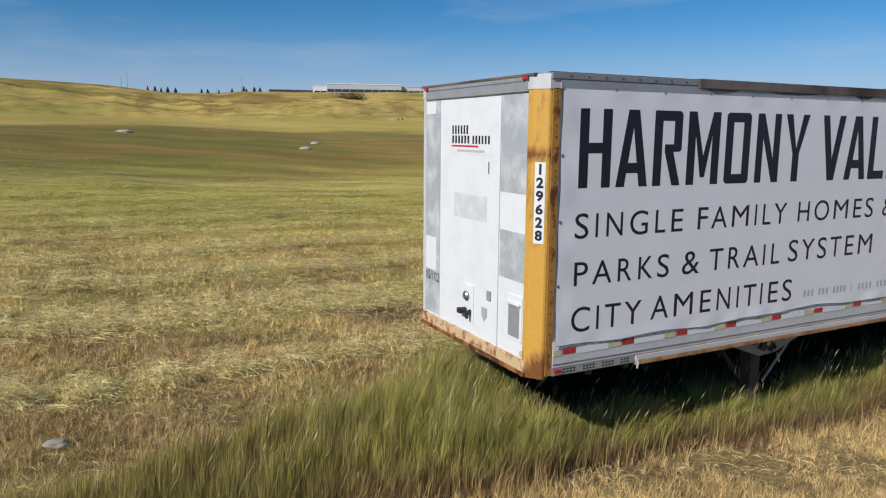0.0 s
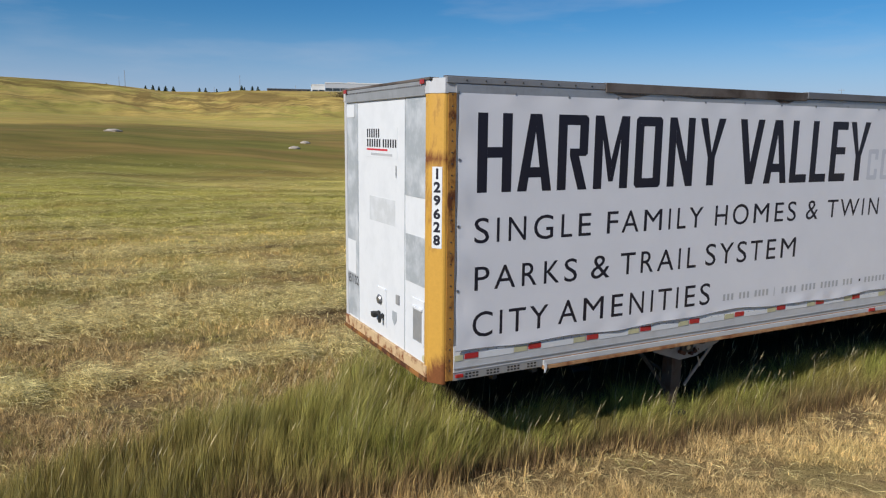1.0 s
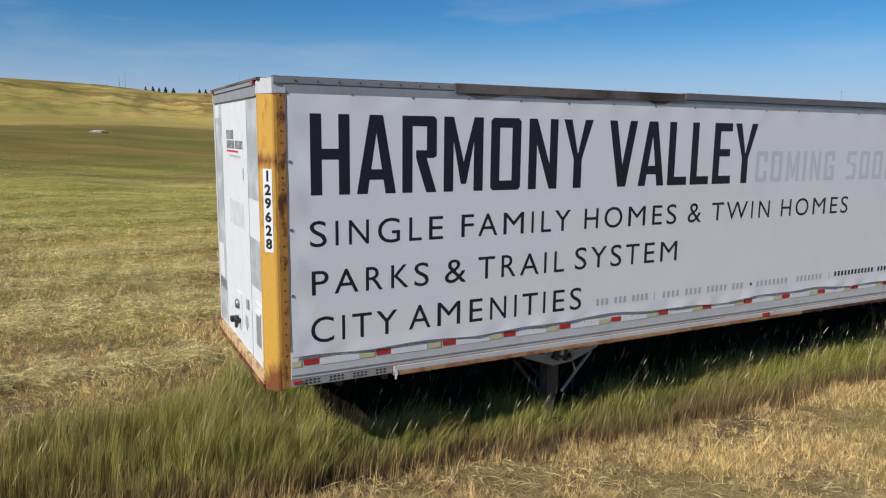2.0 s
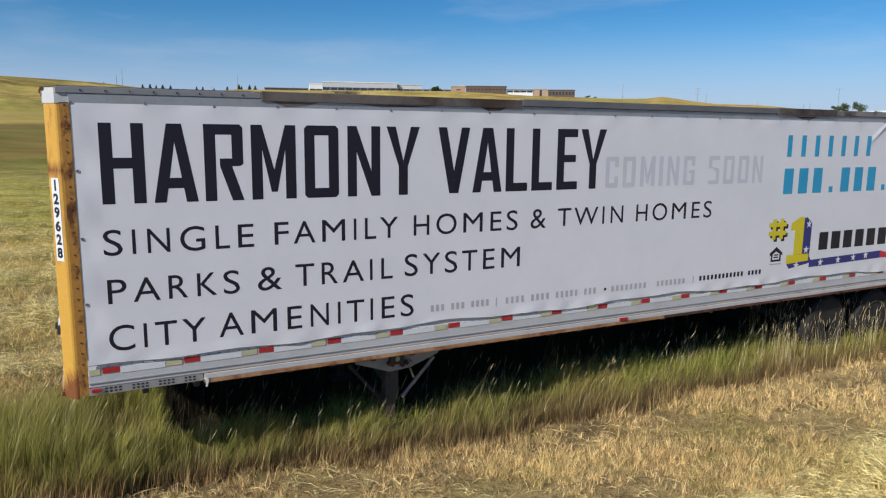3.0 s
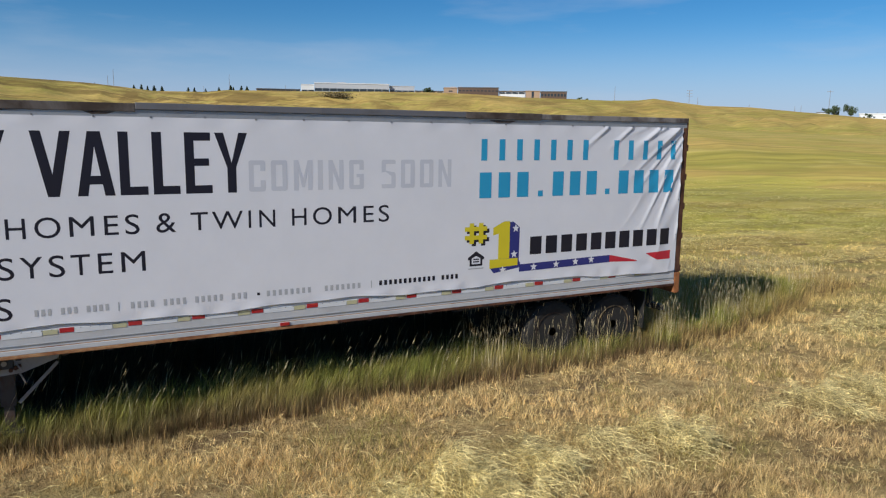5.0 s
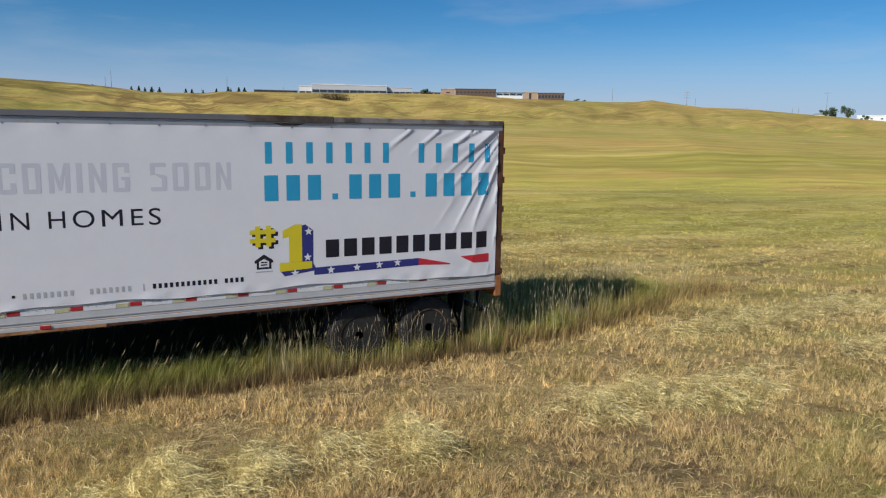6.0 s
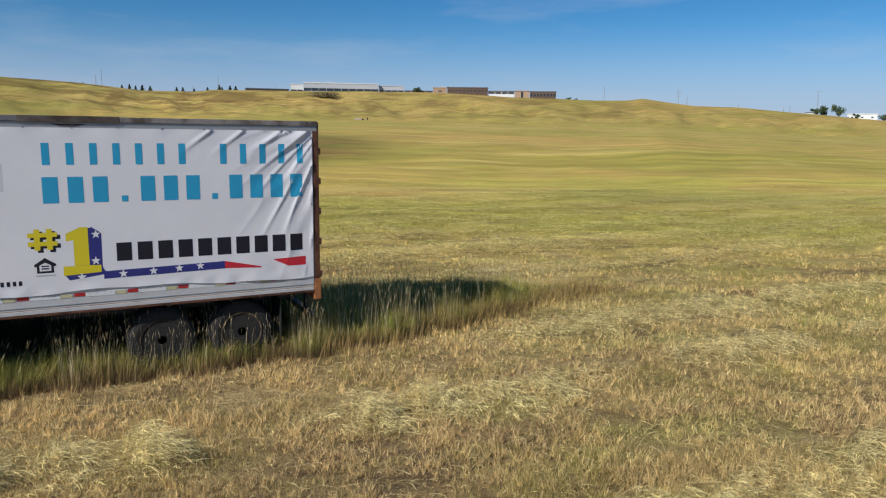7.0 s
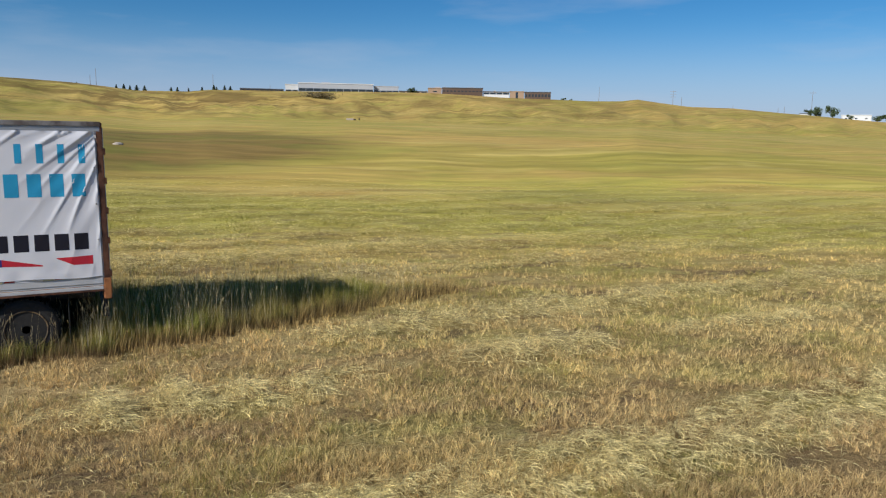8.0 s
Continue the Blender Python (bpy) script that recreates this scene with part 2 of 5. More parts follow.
def blade_material(name, tint, amount, low, high, base=None, thin=0.28, patches=None, fade=None):
    """Thin leaves: field colours shifted towards tint, each blade a little different, some light passing."""
    n = Nodes(name, 0.75, 0, 0.25)
    c, fine, near, d = field_color(n)
    if patches:
        p = n.noise(n.pos((0.55, 0.9, 0.0), 10), 1.0, 4, 0.6, 0.4)
        tint = n.mix(n.span(p, 0.42, 0.60), patches[0], patches[1])
        g = n.t.nodes.new("ShaderNodeNewGeometry")
        xyz = n.t.nodes.new("ShaderNodeSeparateXYZ")
        n.t.links.new(g.outputs["Position"], xyz.inputs["Vector"])
        # drier away from the trailer's drip line
        dry = n.span(n.calc("ADD", xyz.outputs["X"], n.calc("MULTIPLY", n.calc("SUBTRACT", p, 0.5), 4.0)), 0.2, -2.4, 0.0, 0.75)
        tint = n.mix(dry, tint, (0.25, 0.205, 0.068))
    c = n.mix(amount if fade is None else n.span(d, 30.0, 15.0, fade, amount), c, tint)
    c = n.mix(1.0, c, n.mix(n.island(), low, high), "MULTIPLY")
    clump = n.noise(n.pos((1, 1, 0.0)), 6.5, 3, 0.6)
    c = n.mix(n.span(d, 34.0, 12.0, 0.2, 0.9), c, n.mix(1.0, c, n.mix(n.span(clump, 0.40, 0.60), (0.72, 0.69, 0.65), (1.36, 1.36, 1.35)), "MULTIPLY"))
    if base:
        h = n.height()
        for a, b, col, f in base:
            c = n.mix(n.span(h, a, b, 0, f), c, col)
    n.color(c)
    tr = n.t.nodes.new("ShaderNodeBsdfTranslucent")
    n.put(tr.inputs["Color"], c)
    mx = n.t.nodes.new("ShaderNodeMixShader")
    mx.inputs[0].default_value = thin
    n.t.links.new(n.b.outputs[0], mx.inputs[1])
    n.t.links.new(tr.outputs[0], mx.inputs[2])
    n.t.links.new(mx.outputs[0], n.t.nodes["Material Output"].inputs["Surface"])
    return n.m


def rusty(name, c, rust=(0.20, 0.065, 0.02), lo=0.46, hi=0.66, rough=0.6, scale=2.2, zs=0.5):
    n = Nodes(name, rough, 0, 0.35)
    a = n.noise(n.pos((1, 1, zs)), scale, 7, 0.65, 0.4)
    b = n.noise(n.pos(), scale * 9, 5, 0.65)
    col = n.mix(n.span(b, 0.35, 0.75, 0, 0.35), c, tuple(v * 0.62 for v in c))
    col = n.mix(n.span(a, lo, hi), col, n.mix(b, rust, tuple(v * 0.45 for v in rust)))
    n.color(col)
    n.rough(n.span(a, lo, hi, rough - 0.1, 0.85))
    n.bump(b, 0.35, 0.004)
    return n.m


def ochre(name, c, rust, lo, hi, rough, scale, zs):
    """Worn paint, its foot and one seam eaten by rust."""
    n = Nodes(name, rough, 0, 0.35)
    a = n.noise(n.pos((1, 1, zs)), scale, 7, 0.68, 0.4)
    b = n.noise(n.pos(), scale * 9, 5, 0.65)
    z = n.height()
    a = n.calc("ADD", a, n.span(z, 1.42, 1.03, 0.0, 0.26))
    a = n.calc("ADD", a, n.span(n.calc("ABSOLUTE", n.calc("SUBTRACT", z, 3.17)), 0.10, 0.0, 0.0, 0.16))
    col = n.mix(n.span(b, 0.35, 0.75, 0, 0.3), c, tuple(v * 0.66 for v in c))
    n.color(n.mix(n.span(a, lo, hi), col, n.mix(b, rust, tuple(v * 0.45 for v in rust))))
    n.rough(n.span(a, lo, hi, rough - 0.1, 0.85))
    n.bump(b, 0.35, 0.004)
    return n.m


def plain(name, c, rough=0.6, metal=0.0, vary=0.25, scale=8.0):
    n = Nodes(name, rough, metal)
    a = n.noise(n.pos(), scale, 5, 0.6)
    n.color(n.mix(n.span(a, 0.3, 0.7), tuple(v * (1 - vary) for v in c), tuple(min(1, v * (1 + vary)) for v in c)))
    n.bump(a, 0.15, 0.003)
    return n.m


def vinyl(name, c, vary=0.06):
    n = Nodes(name, 0.42, 0, 0.4)
    a = n.noise(n.pos(), 1.3, 5, 0.6)
    b = n.noise(n.pos((1, 1, 0.5)), 22, 3, 0.6)
    col = n.mix(n.span(a, 0.35, 0.75), c, tuple(v * (1 - vary) for v in c))
    n.color(n.mix(n.span(b, 0.6, 0.85, 0, 0.10), col, tuple(v * 0.8 for v in c)))
    n.rough(n.span(a, 0.3, 0.7, 0.36, 0.5))
    n.bump(a, 0.12, 0.02)
    return n.m


M = {
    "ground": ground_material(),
    "stubble": blade_material("dry_stubble", (0.46, 0.36, 0.185), 0.45, (0.78, 0.75, 0.72), (2.1, 2.07, 2.03), fade=0.1),
    "hay": blade_material("cut_grass_swath", (0.60, 0.535, 0.28), 0.78, (0.55, 0.54, 0.5), (2.0, 1.97, 1.9), fade=0.4),
    # stems brown at the foot, also darkened for the shade between them
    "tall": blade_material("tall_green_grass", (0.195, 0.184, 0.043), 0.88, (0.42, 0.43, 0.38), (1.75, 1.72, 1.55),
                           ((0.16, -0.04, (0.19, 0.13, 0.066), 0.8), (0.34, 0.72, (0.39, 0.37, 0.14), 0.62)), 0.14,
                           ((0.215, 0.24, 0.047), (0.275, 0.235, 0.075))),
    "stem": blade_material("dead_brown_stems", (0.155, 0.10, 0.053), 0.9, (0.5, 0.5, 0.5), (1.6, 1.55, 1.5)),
    # near black in place of the shade beneath the trailer
    "shade_grass": blade_material("shade_dark_grass", (0.05, 0.04, 0.027), 0.96, (0.5, 0.5, 0.5), (1.5, 1.5, 1.5)),
    "straw": blade_material("dry_standing_grass", (0.40, 0.29, 0.12), 0.7, (0.6, 0.58, 0.52), (1.5, 1.45, 1.35)),
    "tuft": blade_material("green_regrowth", (0.27, 0.27, 0.07), 0.6, (0.7, 0.72, 0.62), (1.4, 1.38, 1.3)),
    "seed": blade_material("seed_heads", (0.52, 0.46, 0.30), 0.95, (0.6, 0.6, 0.6), (1.6, 1.55, 1.5)),
    "white": painted("white_trailer_paint", (0.66, 0.68, 0.71), (0.42, 0.44, 0.46), 0.3, 0.4),
    "alu": painted("weathered_aluminium", (0.42, 0.43, 0.45), (0.20, 0.20, 0.20), 0.5, 0.48, 0.55),
    "sheet": painted("scuffed_galvanised_sheet", (0.36, 0.39, 0.42), (0.66, 0.68, 0.71), 1.0, 0.5, 0.15, 3.2),
    "decal": painted("faded_decal_ghost", (0.50, 0.52, 0.54), (0.66, 0.68, 0.71), 1.0, 0.5, 0, 6.0),
    "roof_edge": rusty("stained_roof_edge", (0.15, 0.13, 0.12), (0.07, 0.05, 0.04), 0.42, 0.62, 0.75, 1.2, 1),
    "cap_grey": painted("dull_roof_cap", (0.27, 0.275, 0.29), (0.13, 0.12, 0.12), 0.5, 0.55, 0.35, 2.0),
    "cap_dark": painted("sooty_roof_cap", (0.17, 0.17, 0.185), (0.08, 0.075, 0.075), 0.5, 0.6, 0.3, 2.0),
    "cap_worn": rusty("browned_roof_cap", (0.24, 0.225, 0.22), (0.11, 0.085, 0.075), 0.45, 0.62, 0.7, 2.0, 1),
    "yellow": ochre("worn_ochre_paint", (0.56, 0.315, 0.06), (0.24, 0.085, 0.025), 0.515, 0.68, 0.5, 3.4, 0.35),
    "ochre_flange": rusty("rusting_ochre_flange", (0.42, 0.205, 0.045), (0.15, 0.05, 0.02), 0.50, 0.64, 0.65, 9, 0.5),
    "flange": rusty("rusted_flange", (0.30, 0.13, 0.035), (0.10, 0.035, 0.015), 0.40, 0.56, 0.75, 7, 0.6),
    "rail_rust": rusty("flaking_orange_rail", (0.56, 0.40, 0.23), (0.27, 0.09, 0.03), 0.48, 0.62, 0.7, 7, 1),
    "rear_rust": rusty("rusty_rear_frame", (0.14, 0.058, 0.032), (0.07, 0.028, 0.018), 0.40, 0.6, 0.75, 4, 0.6),
    "sill_rust": rusty("orange_sill_rust", (0.34, 0.135, 0.05), (0.22, 0.075, 0.03), 0.46, 0.66, 0.7, 6, 1),
    "lip": rusty("rusty_lower_lip", (0.42, 0.235, 0.115), (0.26, 0.085, 0.03), 0.44, 0.62, 0.7, 3, 1),
    "steel": rusty("dark_chassis_steel", (0.045, 0.045, 0.047), (0.09, 0.04, 0.02), 0.55, 0.75, 0.7, 4, 1),
    "rail": painted("chalky_rail_paint", (0.49, 0.50, 0.52), (0.32, 0.30, 0.28), 0.45, 0.5),
    "grey_steel": painted("pale_grey_bracket", (0.28, 0.28, 0.28), (0.15, 0.12, 0.1), 0.5, 0.55),
    "dark": plain("black_underside_paint", (0.022, 0.02, 0.019), 0.8),
    "leg": rusty("dull_leg_paint", (0.065, 0.055, 0.052), (0.08, 0.035, 0.022), 0.45, 0.65, 0.7, 5, 0.6),
    "pale_brace": painted("galvanised_brace", (0.24, 0.24, 0.235), (0.13, 0.10, 0.08), 0.7, 0.55, 0, 9.0),
    "tyre": plain("worn_black_rubber", (0.017, 0.0165, 0.016), 0.85, 0, 0.35, 20),
    "ring": rusty("tan_rim_edge", (0.19, 0.135, 0.075), (0.07, 0.05, 0.035), 0.44, 0.56, 0.6, 6, 1),
    "rim": rusty("dirty_wheel_rim", (0.032, 0.027, 0.024), (0.06, 0.03, 0.018), 0.45, 0.65, 0.7, 6, 1),
    "vinyl": vinyl("white_banner_vinyl", (0.73, 0.735, 0.78)),
    "ink": vinyl("black_print", (0.013, 0.012, 0.024), 0.3),
    "ghost": vinyl("faded_grey_print", (0.57, 0.585, 0.645), 0.06),
    "grey_ink": vinyl("grey_print", (0.43, 0.44, 0.465), 0.08),
    "teal": vinyl("teal_print", (0.026, 0.33, 0.57), 0.1),
    "lemon": vinyl("yellow_print", (0.69, 0.57, 0.026), 0.1),
    "navy": vinyl("navy_print", (0.03, 0.035, 0.20), 0.15),
    "red_ink": vinyl("red_print", (0.55, 0.025, 0.045), 0.1),
    "red_tape": painted("red_reflective_tape", (0.42, 0.02, 0.025), (0.2, 0.05, 0.05), 0.4, 0.3),
    "pale_tape": painted("aged_pale_tape", (0.50, 0.48, 0.30), (0.3, 0.28, 0.2), 0.5, 0.4),
    "black": plain("black_plastic", (0.02, 0.02, 0.02), 0.5),
    "zinc": plain("zinc_bolt", (0.30, 0.30, 0.31), 0.4, 0.8),
    "lamp_red": plain("red_lamp_lens", (0.35, 0.02, 0.02), 0.25),
    "wall_white": painted("white_metal_cladding", (0.66, 0.68, 0.70), (0.6, 0.6, 0.6), 0.2, 0.5, 0, 0.05),
    "wall_grey": painted("light_grey_cladding", (0.42, 0.445, 0.49), (0.4, 0.4, 0.42), 0.3, 0.5, 0, 0.05),
    "wall_tan": painted("tan_brick_wall", (0.36, 0.25, 0.17), (0.36, 0.26, 0.18), 0.3, 0.8, 0, 0.1),
    "wall_brown": painted("brown_brick_wall", (0.11, 0.072, 0.052), (0.08, 0.05, 0.04), 0.3, 0.8, 0, 0.1),
    "roof_dark": painted("dark_flat_roof", (0.10, 0.105, 0.12), (0.06, 0.06, 0.07), 0.3, 0.7, 0, 0.1),
    "glass": plain("dark_window_glass", (0.03, 0.04, 0.05), 0.12, 0, 0.1, 1),
    "pole": plain("weathered_pole", (0.24, 0.24, 0.26), 0.8),
    "bark": plain("bark", (0.10, 0.075, 0.05), 0.9),
    "conifer": plain("conifer_needles", (0.035, 0.055, 0.03), 0.8, 0, 0.4, 1.5),
    "leaf": plain("broad_leaves", (0.055, 0.085, 0.03), 0.7, 0, 0.4, 0.6),
    "scrub": plain("dry_scrub", (0.15, 0.115, 0.05), 0.85, 0, 0.4, 0.8),
    "stone": plain("pale_stone", (0.40, 0.345, 0.29), 0.9, 0, 0.2, 3),
}


# ---- mesh helpers ----
def link(name, bm, material, parent=None, label=""):
    me = bpy.data.meshes.new(name)
    bm.to_mesh(me)
    bm.free()
    me.materials.append(M[material])
    ob = new(name, me)
    if parent:
        ob.parent = parent
    if label:
        tagged(ob, label)
    return ob


def part(name, bm, material, parent, label=""):
    return link(name, bm, material, parent, label)


def thing(name, label, category, group="", at=(0, 0, 0)):
    e = new(name)
    e.location = at
    e.empty_display_size = 0.2
    return tagged(e, label, category, group)


def box(x0, x1, y0, y1, z0, z1, bevel=0.0, bm=None):
    own = bmesh.new()
    bmesh.ops.create_cube(own, size=1)
    for v in own.verts:
        v.co = Vector(((x0 + x1) / 2 + v.co.x * (x1 - x0), (y0 + y1) / 2 + v.co.y * (y1 - y0), (z0 + z1) / 2 + v.co.z * (z1 - z0)))
    if bevel:
        bmesh.ops.bevel(own, geom=own.edges[:], offset=bevel, segments=2, affect="EDGES", profile=0.6)
    return join(bm, own)


def join(bm, own):
    if bm is None:
        return own
    me = bpy.data.meshes.new("tmp")
    own.to_mesh(me)
    own.free()
    bm.from_mesh(me)
    bpy.data.meshes.remove(me)
    return bm


def tube(a, b, r, n=10, r2=None, bm=None):
    a, b = Vector(a), Vector(b)
    own = bmesh.new()
    bmesh.ops.create_cone(own, cap_ends=True, segments=n, radius1=r, radius2=r if r2 is None else r2, depth=(b - a).length)
    own.transform(Matrix.Translation((a + b) / 2) @ (b - a).to_track_quat("Z", "Y").to_matrix().to_4x4())
    return join(bm, own)


def prism(poly, y0, y1, bm=None):
    """A polygon in x and z, given depth from y0 (front) to y1."""
    own = bmesh.new()
    f = [own.verts.new((x, y0, z)) for x, z in poly]
    g = [own.verts.new((x, y1, z)) for x, z in poly]
    own.faces.new(f)
    own.faces.new(g[::-1])
    for i in range(len(f)):
        j = (i + 1) % len(f)
        own.faces.new((f[j], f[i], g[i], g[j]))
    bmesh.ops.recalc_face_normals(own, faces=own.faces[:])
    return join(bm, own)


def column(poly, z0, z1, bm=None):
    """A polygon in x and y, raised from z0 to z1."""
    own = bmesh.new()
    f = [own.verts.new((x, y, z0)) for x, y in poly]
    g = [own.verts.new((x, y, z1)) for x, y in poly]
    own.faces.new(f[::-1])
    own.faces.new(g)
    for i in range(len(f)):
        j = (i + 1) % len(f)
        own.faces.new((f[i], f[j], g[j], g[i]))
    bmesh.ops.recalc_face_normals(own, faces=own.faces[:])
    return join(bm, own)


def lathe(profile, n=28, bm=None, solid=True):
    """A profile of (radius, y) turned about the y axis."""
    own = bmesh.new()
    rings = [[own.verts.new((r * math.cos(2 * math.pi * i / n), y, r * math.sin(2 * math.pi * i / n))) for i in range(n)] for r, y in profile]
    for a, b in zip(rings, rings[1:]):
        for i in range(n):
            own.faces.new((a[i], a[(i + 1) % n], b[(i + 1) % n], b[i]))
    if solid:
        own.faces.new(rings[0][::-1])
        own.faces.new(rings[-1])
    bmesh.ops.recalc_face_normals(own, faces=own.faces[:])
    return join(bm, own)


def soup(name, verts, faces_n, material, label, category, kind="stuff"):
    """One mesh from an array of vertices in blades of equal make: faces_n is the index pattern of one blade."""
    n, k = verts.shape[0], verts.shape[1]
    base = (np.arange(n) * k)[:, None]
    sizes, loops = [], []
    for f in faces_n:
        loops.append(base + np.array(f)[None, :])
        sizes.append(len(f))
    loop = np.concatenate(loops, axis=1).ravel().astype(np.int32)
    tot = np.tile(np.array(sizes, dtype=np.int32), n)
    start = np.concatenate(([0], np.cumsum(tot)[:-1])).astype(np.int32)
    me = bpy.data.meshes.new(name)
    me.vertices.add(n * k)
    me.vertices.foreach_set("co", verts.reshape(-1).astype(np.float32))
    me.loops.add(len(loop))
    me.loops.foreach_set("vertex_index", loop)
    me.polygons.add(len(tot))
    me.polygons.foreach_set("loop_start", start)
    me.update(calc_edges=True)
    me.materials.append(M[material])
    return tagged(new(name, me), label, category, kind=kind)


# ---- the lie of the land ----
VIEW = (13.22, -13.64, 3.83)
CREST = 520.0
SKYLINE = [(-60, 0.5), (10, 0.9), (31.7, 1.22), (34, 1.43), (36, 1.65), (38.2, 1.84), (41.2, 2.15), (44.3, 2.26), (46.4, 2.54), (48.0, 2.79), (49.2, 2.66),
           (51.3, 2.64), (54.3, 2.75), (57.8, 2.84), (60.9, 3.01), (64, 3.14), (66.6, 3.14), (70, 3.13), (72.6, 3.06), (75.2, 3.04), (78.5, 3.0), (80.5, 2.97),
           (82, 2.8), (85.5, 2.75), (87.7, 2.98), (89.8, 3.16), (91.9, 3.25), (95, 3.35), (100, 3.4), (120, 2.5), (160, 0.9), (210, 0.5), (300, 0.5)]
SK_A = np.array([a for a, e in SKYLINE])
SK_E = np.array([e for a, e in SKYLINE])


def waves(x, y, size, seed, octaves=3):
    """Smooth hills and hollows between about -1 and 1."""
    rng = np.random.RandomState(seed)
    out, amp = np.zeros_like(x, dtype=float), 1.0
    for o in range(octaves):
        for k in range(4):
            a, ph = rng.rand() * 2 * math.pi, rng.rand() * 7
            w = 2 * math.pi / (size * (0.7 + 0.7 * rng.rand()))
            out += amp * 0.35 * np.sin(w * (x * math.cos(a) + y * math.sin(a)) + ph)
        amp, size = amp * 0.5, size * 0.45
    return out


# how the slope gains its height, from the flat of the field to the crest
RISE_R = np.arange(0.0, CREST + 1, 1.0)
RISE = np.interp(RISE_R, [0, 46, 60, 75, 86, 140, 335, 430, 490, 520], [0, 0, 0.016, 0.068, 0.097, 0.15, 0.293, 0.56, 0.86, 1.0])
RISE = np.convolve(np.concatenate((np.zeros(8), RISE, np.ones(8))), np.ones(17) / 17, "valid")


def ground_z(x, y):
    x, y = np.asarray(x, dtype=float), np.asarray(y, dtype=float)
    dx, dy = x - VIEW[0], y - VIEW[1]
    r = np.hypot(dx, dy)
    az = (np.degrees(np.arctan2(dy, dx)) + 60) % 360 - 60
    h = VIEW[2] + CREST * np.tan(np.radians(np.interp(az, SK_A, SK_E)))
    t = np.clip((r - 45) / (CREST - 45), 0, 1)
    z = -0.1 + h * np.interp(np.minimum(r, CREST), RISE_R, RISE)
    z = np.where(r > CREST, z - (r - CREST) * 0.012, z)
    face = np.clip((t - 0.45) / 0.3, 0, 1) * np.clip((1 - t) / 0.12, 0, 1)
    z = z + face * (2.0 * waves(x, y, 120, 3) - 2.2 * np.abs(waves(x, y, 60, 5)) + 0.9 * waves(x, y, 24, 6))
    near = np.clip(r / 60, 0, 1)
    return z + 0.035 * waves(x, y, 6, 1) + near * (1 - t) * 0.25 * waves(x, y, 45, 2)


def build_ground():
    radii = np.concatenate(([0.0], np.geomspace(1.0, 4600, 210)))
    n = 900
    a = np.linspace(0, 2 * math.pi, n, endpoint=False)
    R, A = np.meshgrid(radii[1:], a, indexing="ij")
    x, y = VIEW[0] + R * np.cos(A), VIEW[1] + R * np.sin(A)
    v = np.stack((x, y, ground_z(x, y)), -1).reshape(-1, 3)
    c = np.array([[VIEW[0], VIEW[1], float(ground_z(VIEW[0], VIEW[1]))]])
    rows = len(radii) - 1
    i, j = np.meshgrid(np.arange(rows - 1), np.arange(n), indexing="ij")
    k = (j + 1) % n
    quads = np.stack((i * n + j, (i + 1) * n + j, (i + 1) * n + k, i * n + k), -1).reshape(-1)
    jj = np.arange(n)
    tris = np.stack((np.full(n, rows * n), jj, (jj + 1) % n), -1).reshape(-1)
    nq = len(quads) // 4
    me = bpy.data.meshes.new("ground")
    me.vertices.add(rows * n + 1)
    me.vertices.foreach_set("co", np.concatenate((v, c)).reshape(-1).astype(np.float32))
    me.loops.add(len(quads) + len(tris))
    me.loops.foreach_set("vertex_index", np.concatenate((quads, tris)).astype(np.int32))
    me.polygons.add(nq + n)
    me.polygons.foreach_set("loop_start", np.concatenate((np.arange(nq) * 4, nq * 4 + np.arange(n) * 3)).astype(np.int32))
    me.update(calc_edges=True)
    me.polygons.foreach_set("use_smooth", np.ones(nq + n, dtype=bool))
    me.materials.append(M["ground"])
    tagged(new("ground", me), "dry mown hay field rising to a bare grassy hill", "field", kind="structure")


build_ground()


# ---- the trailer ----
L, W, BOT, TOP = 13.72, 2.59, 1.05, 3.91


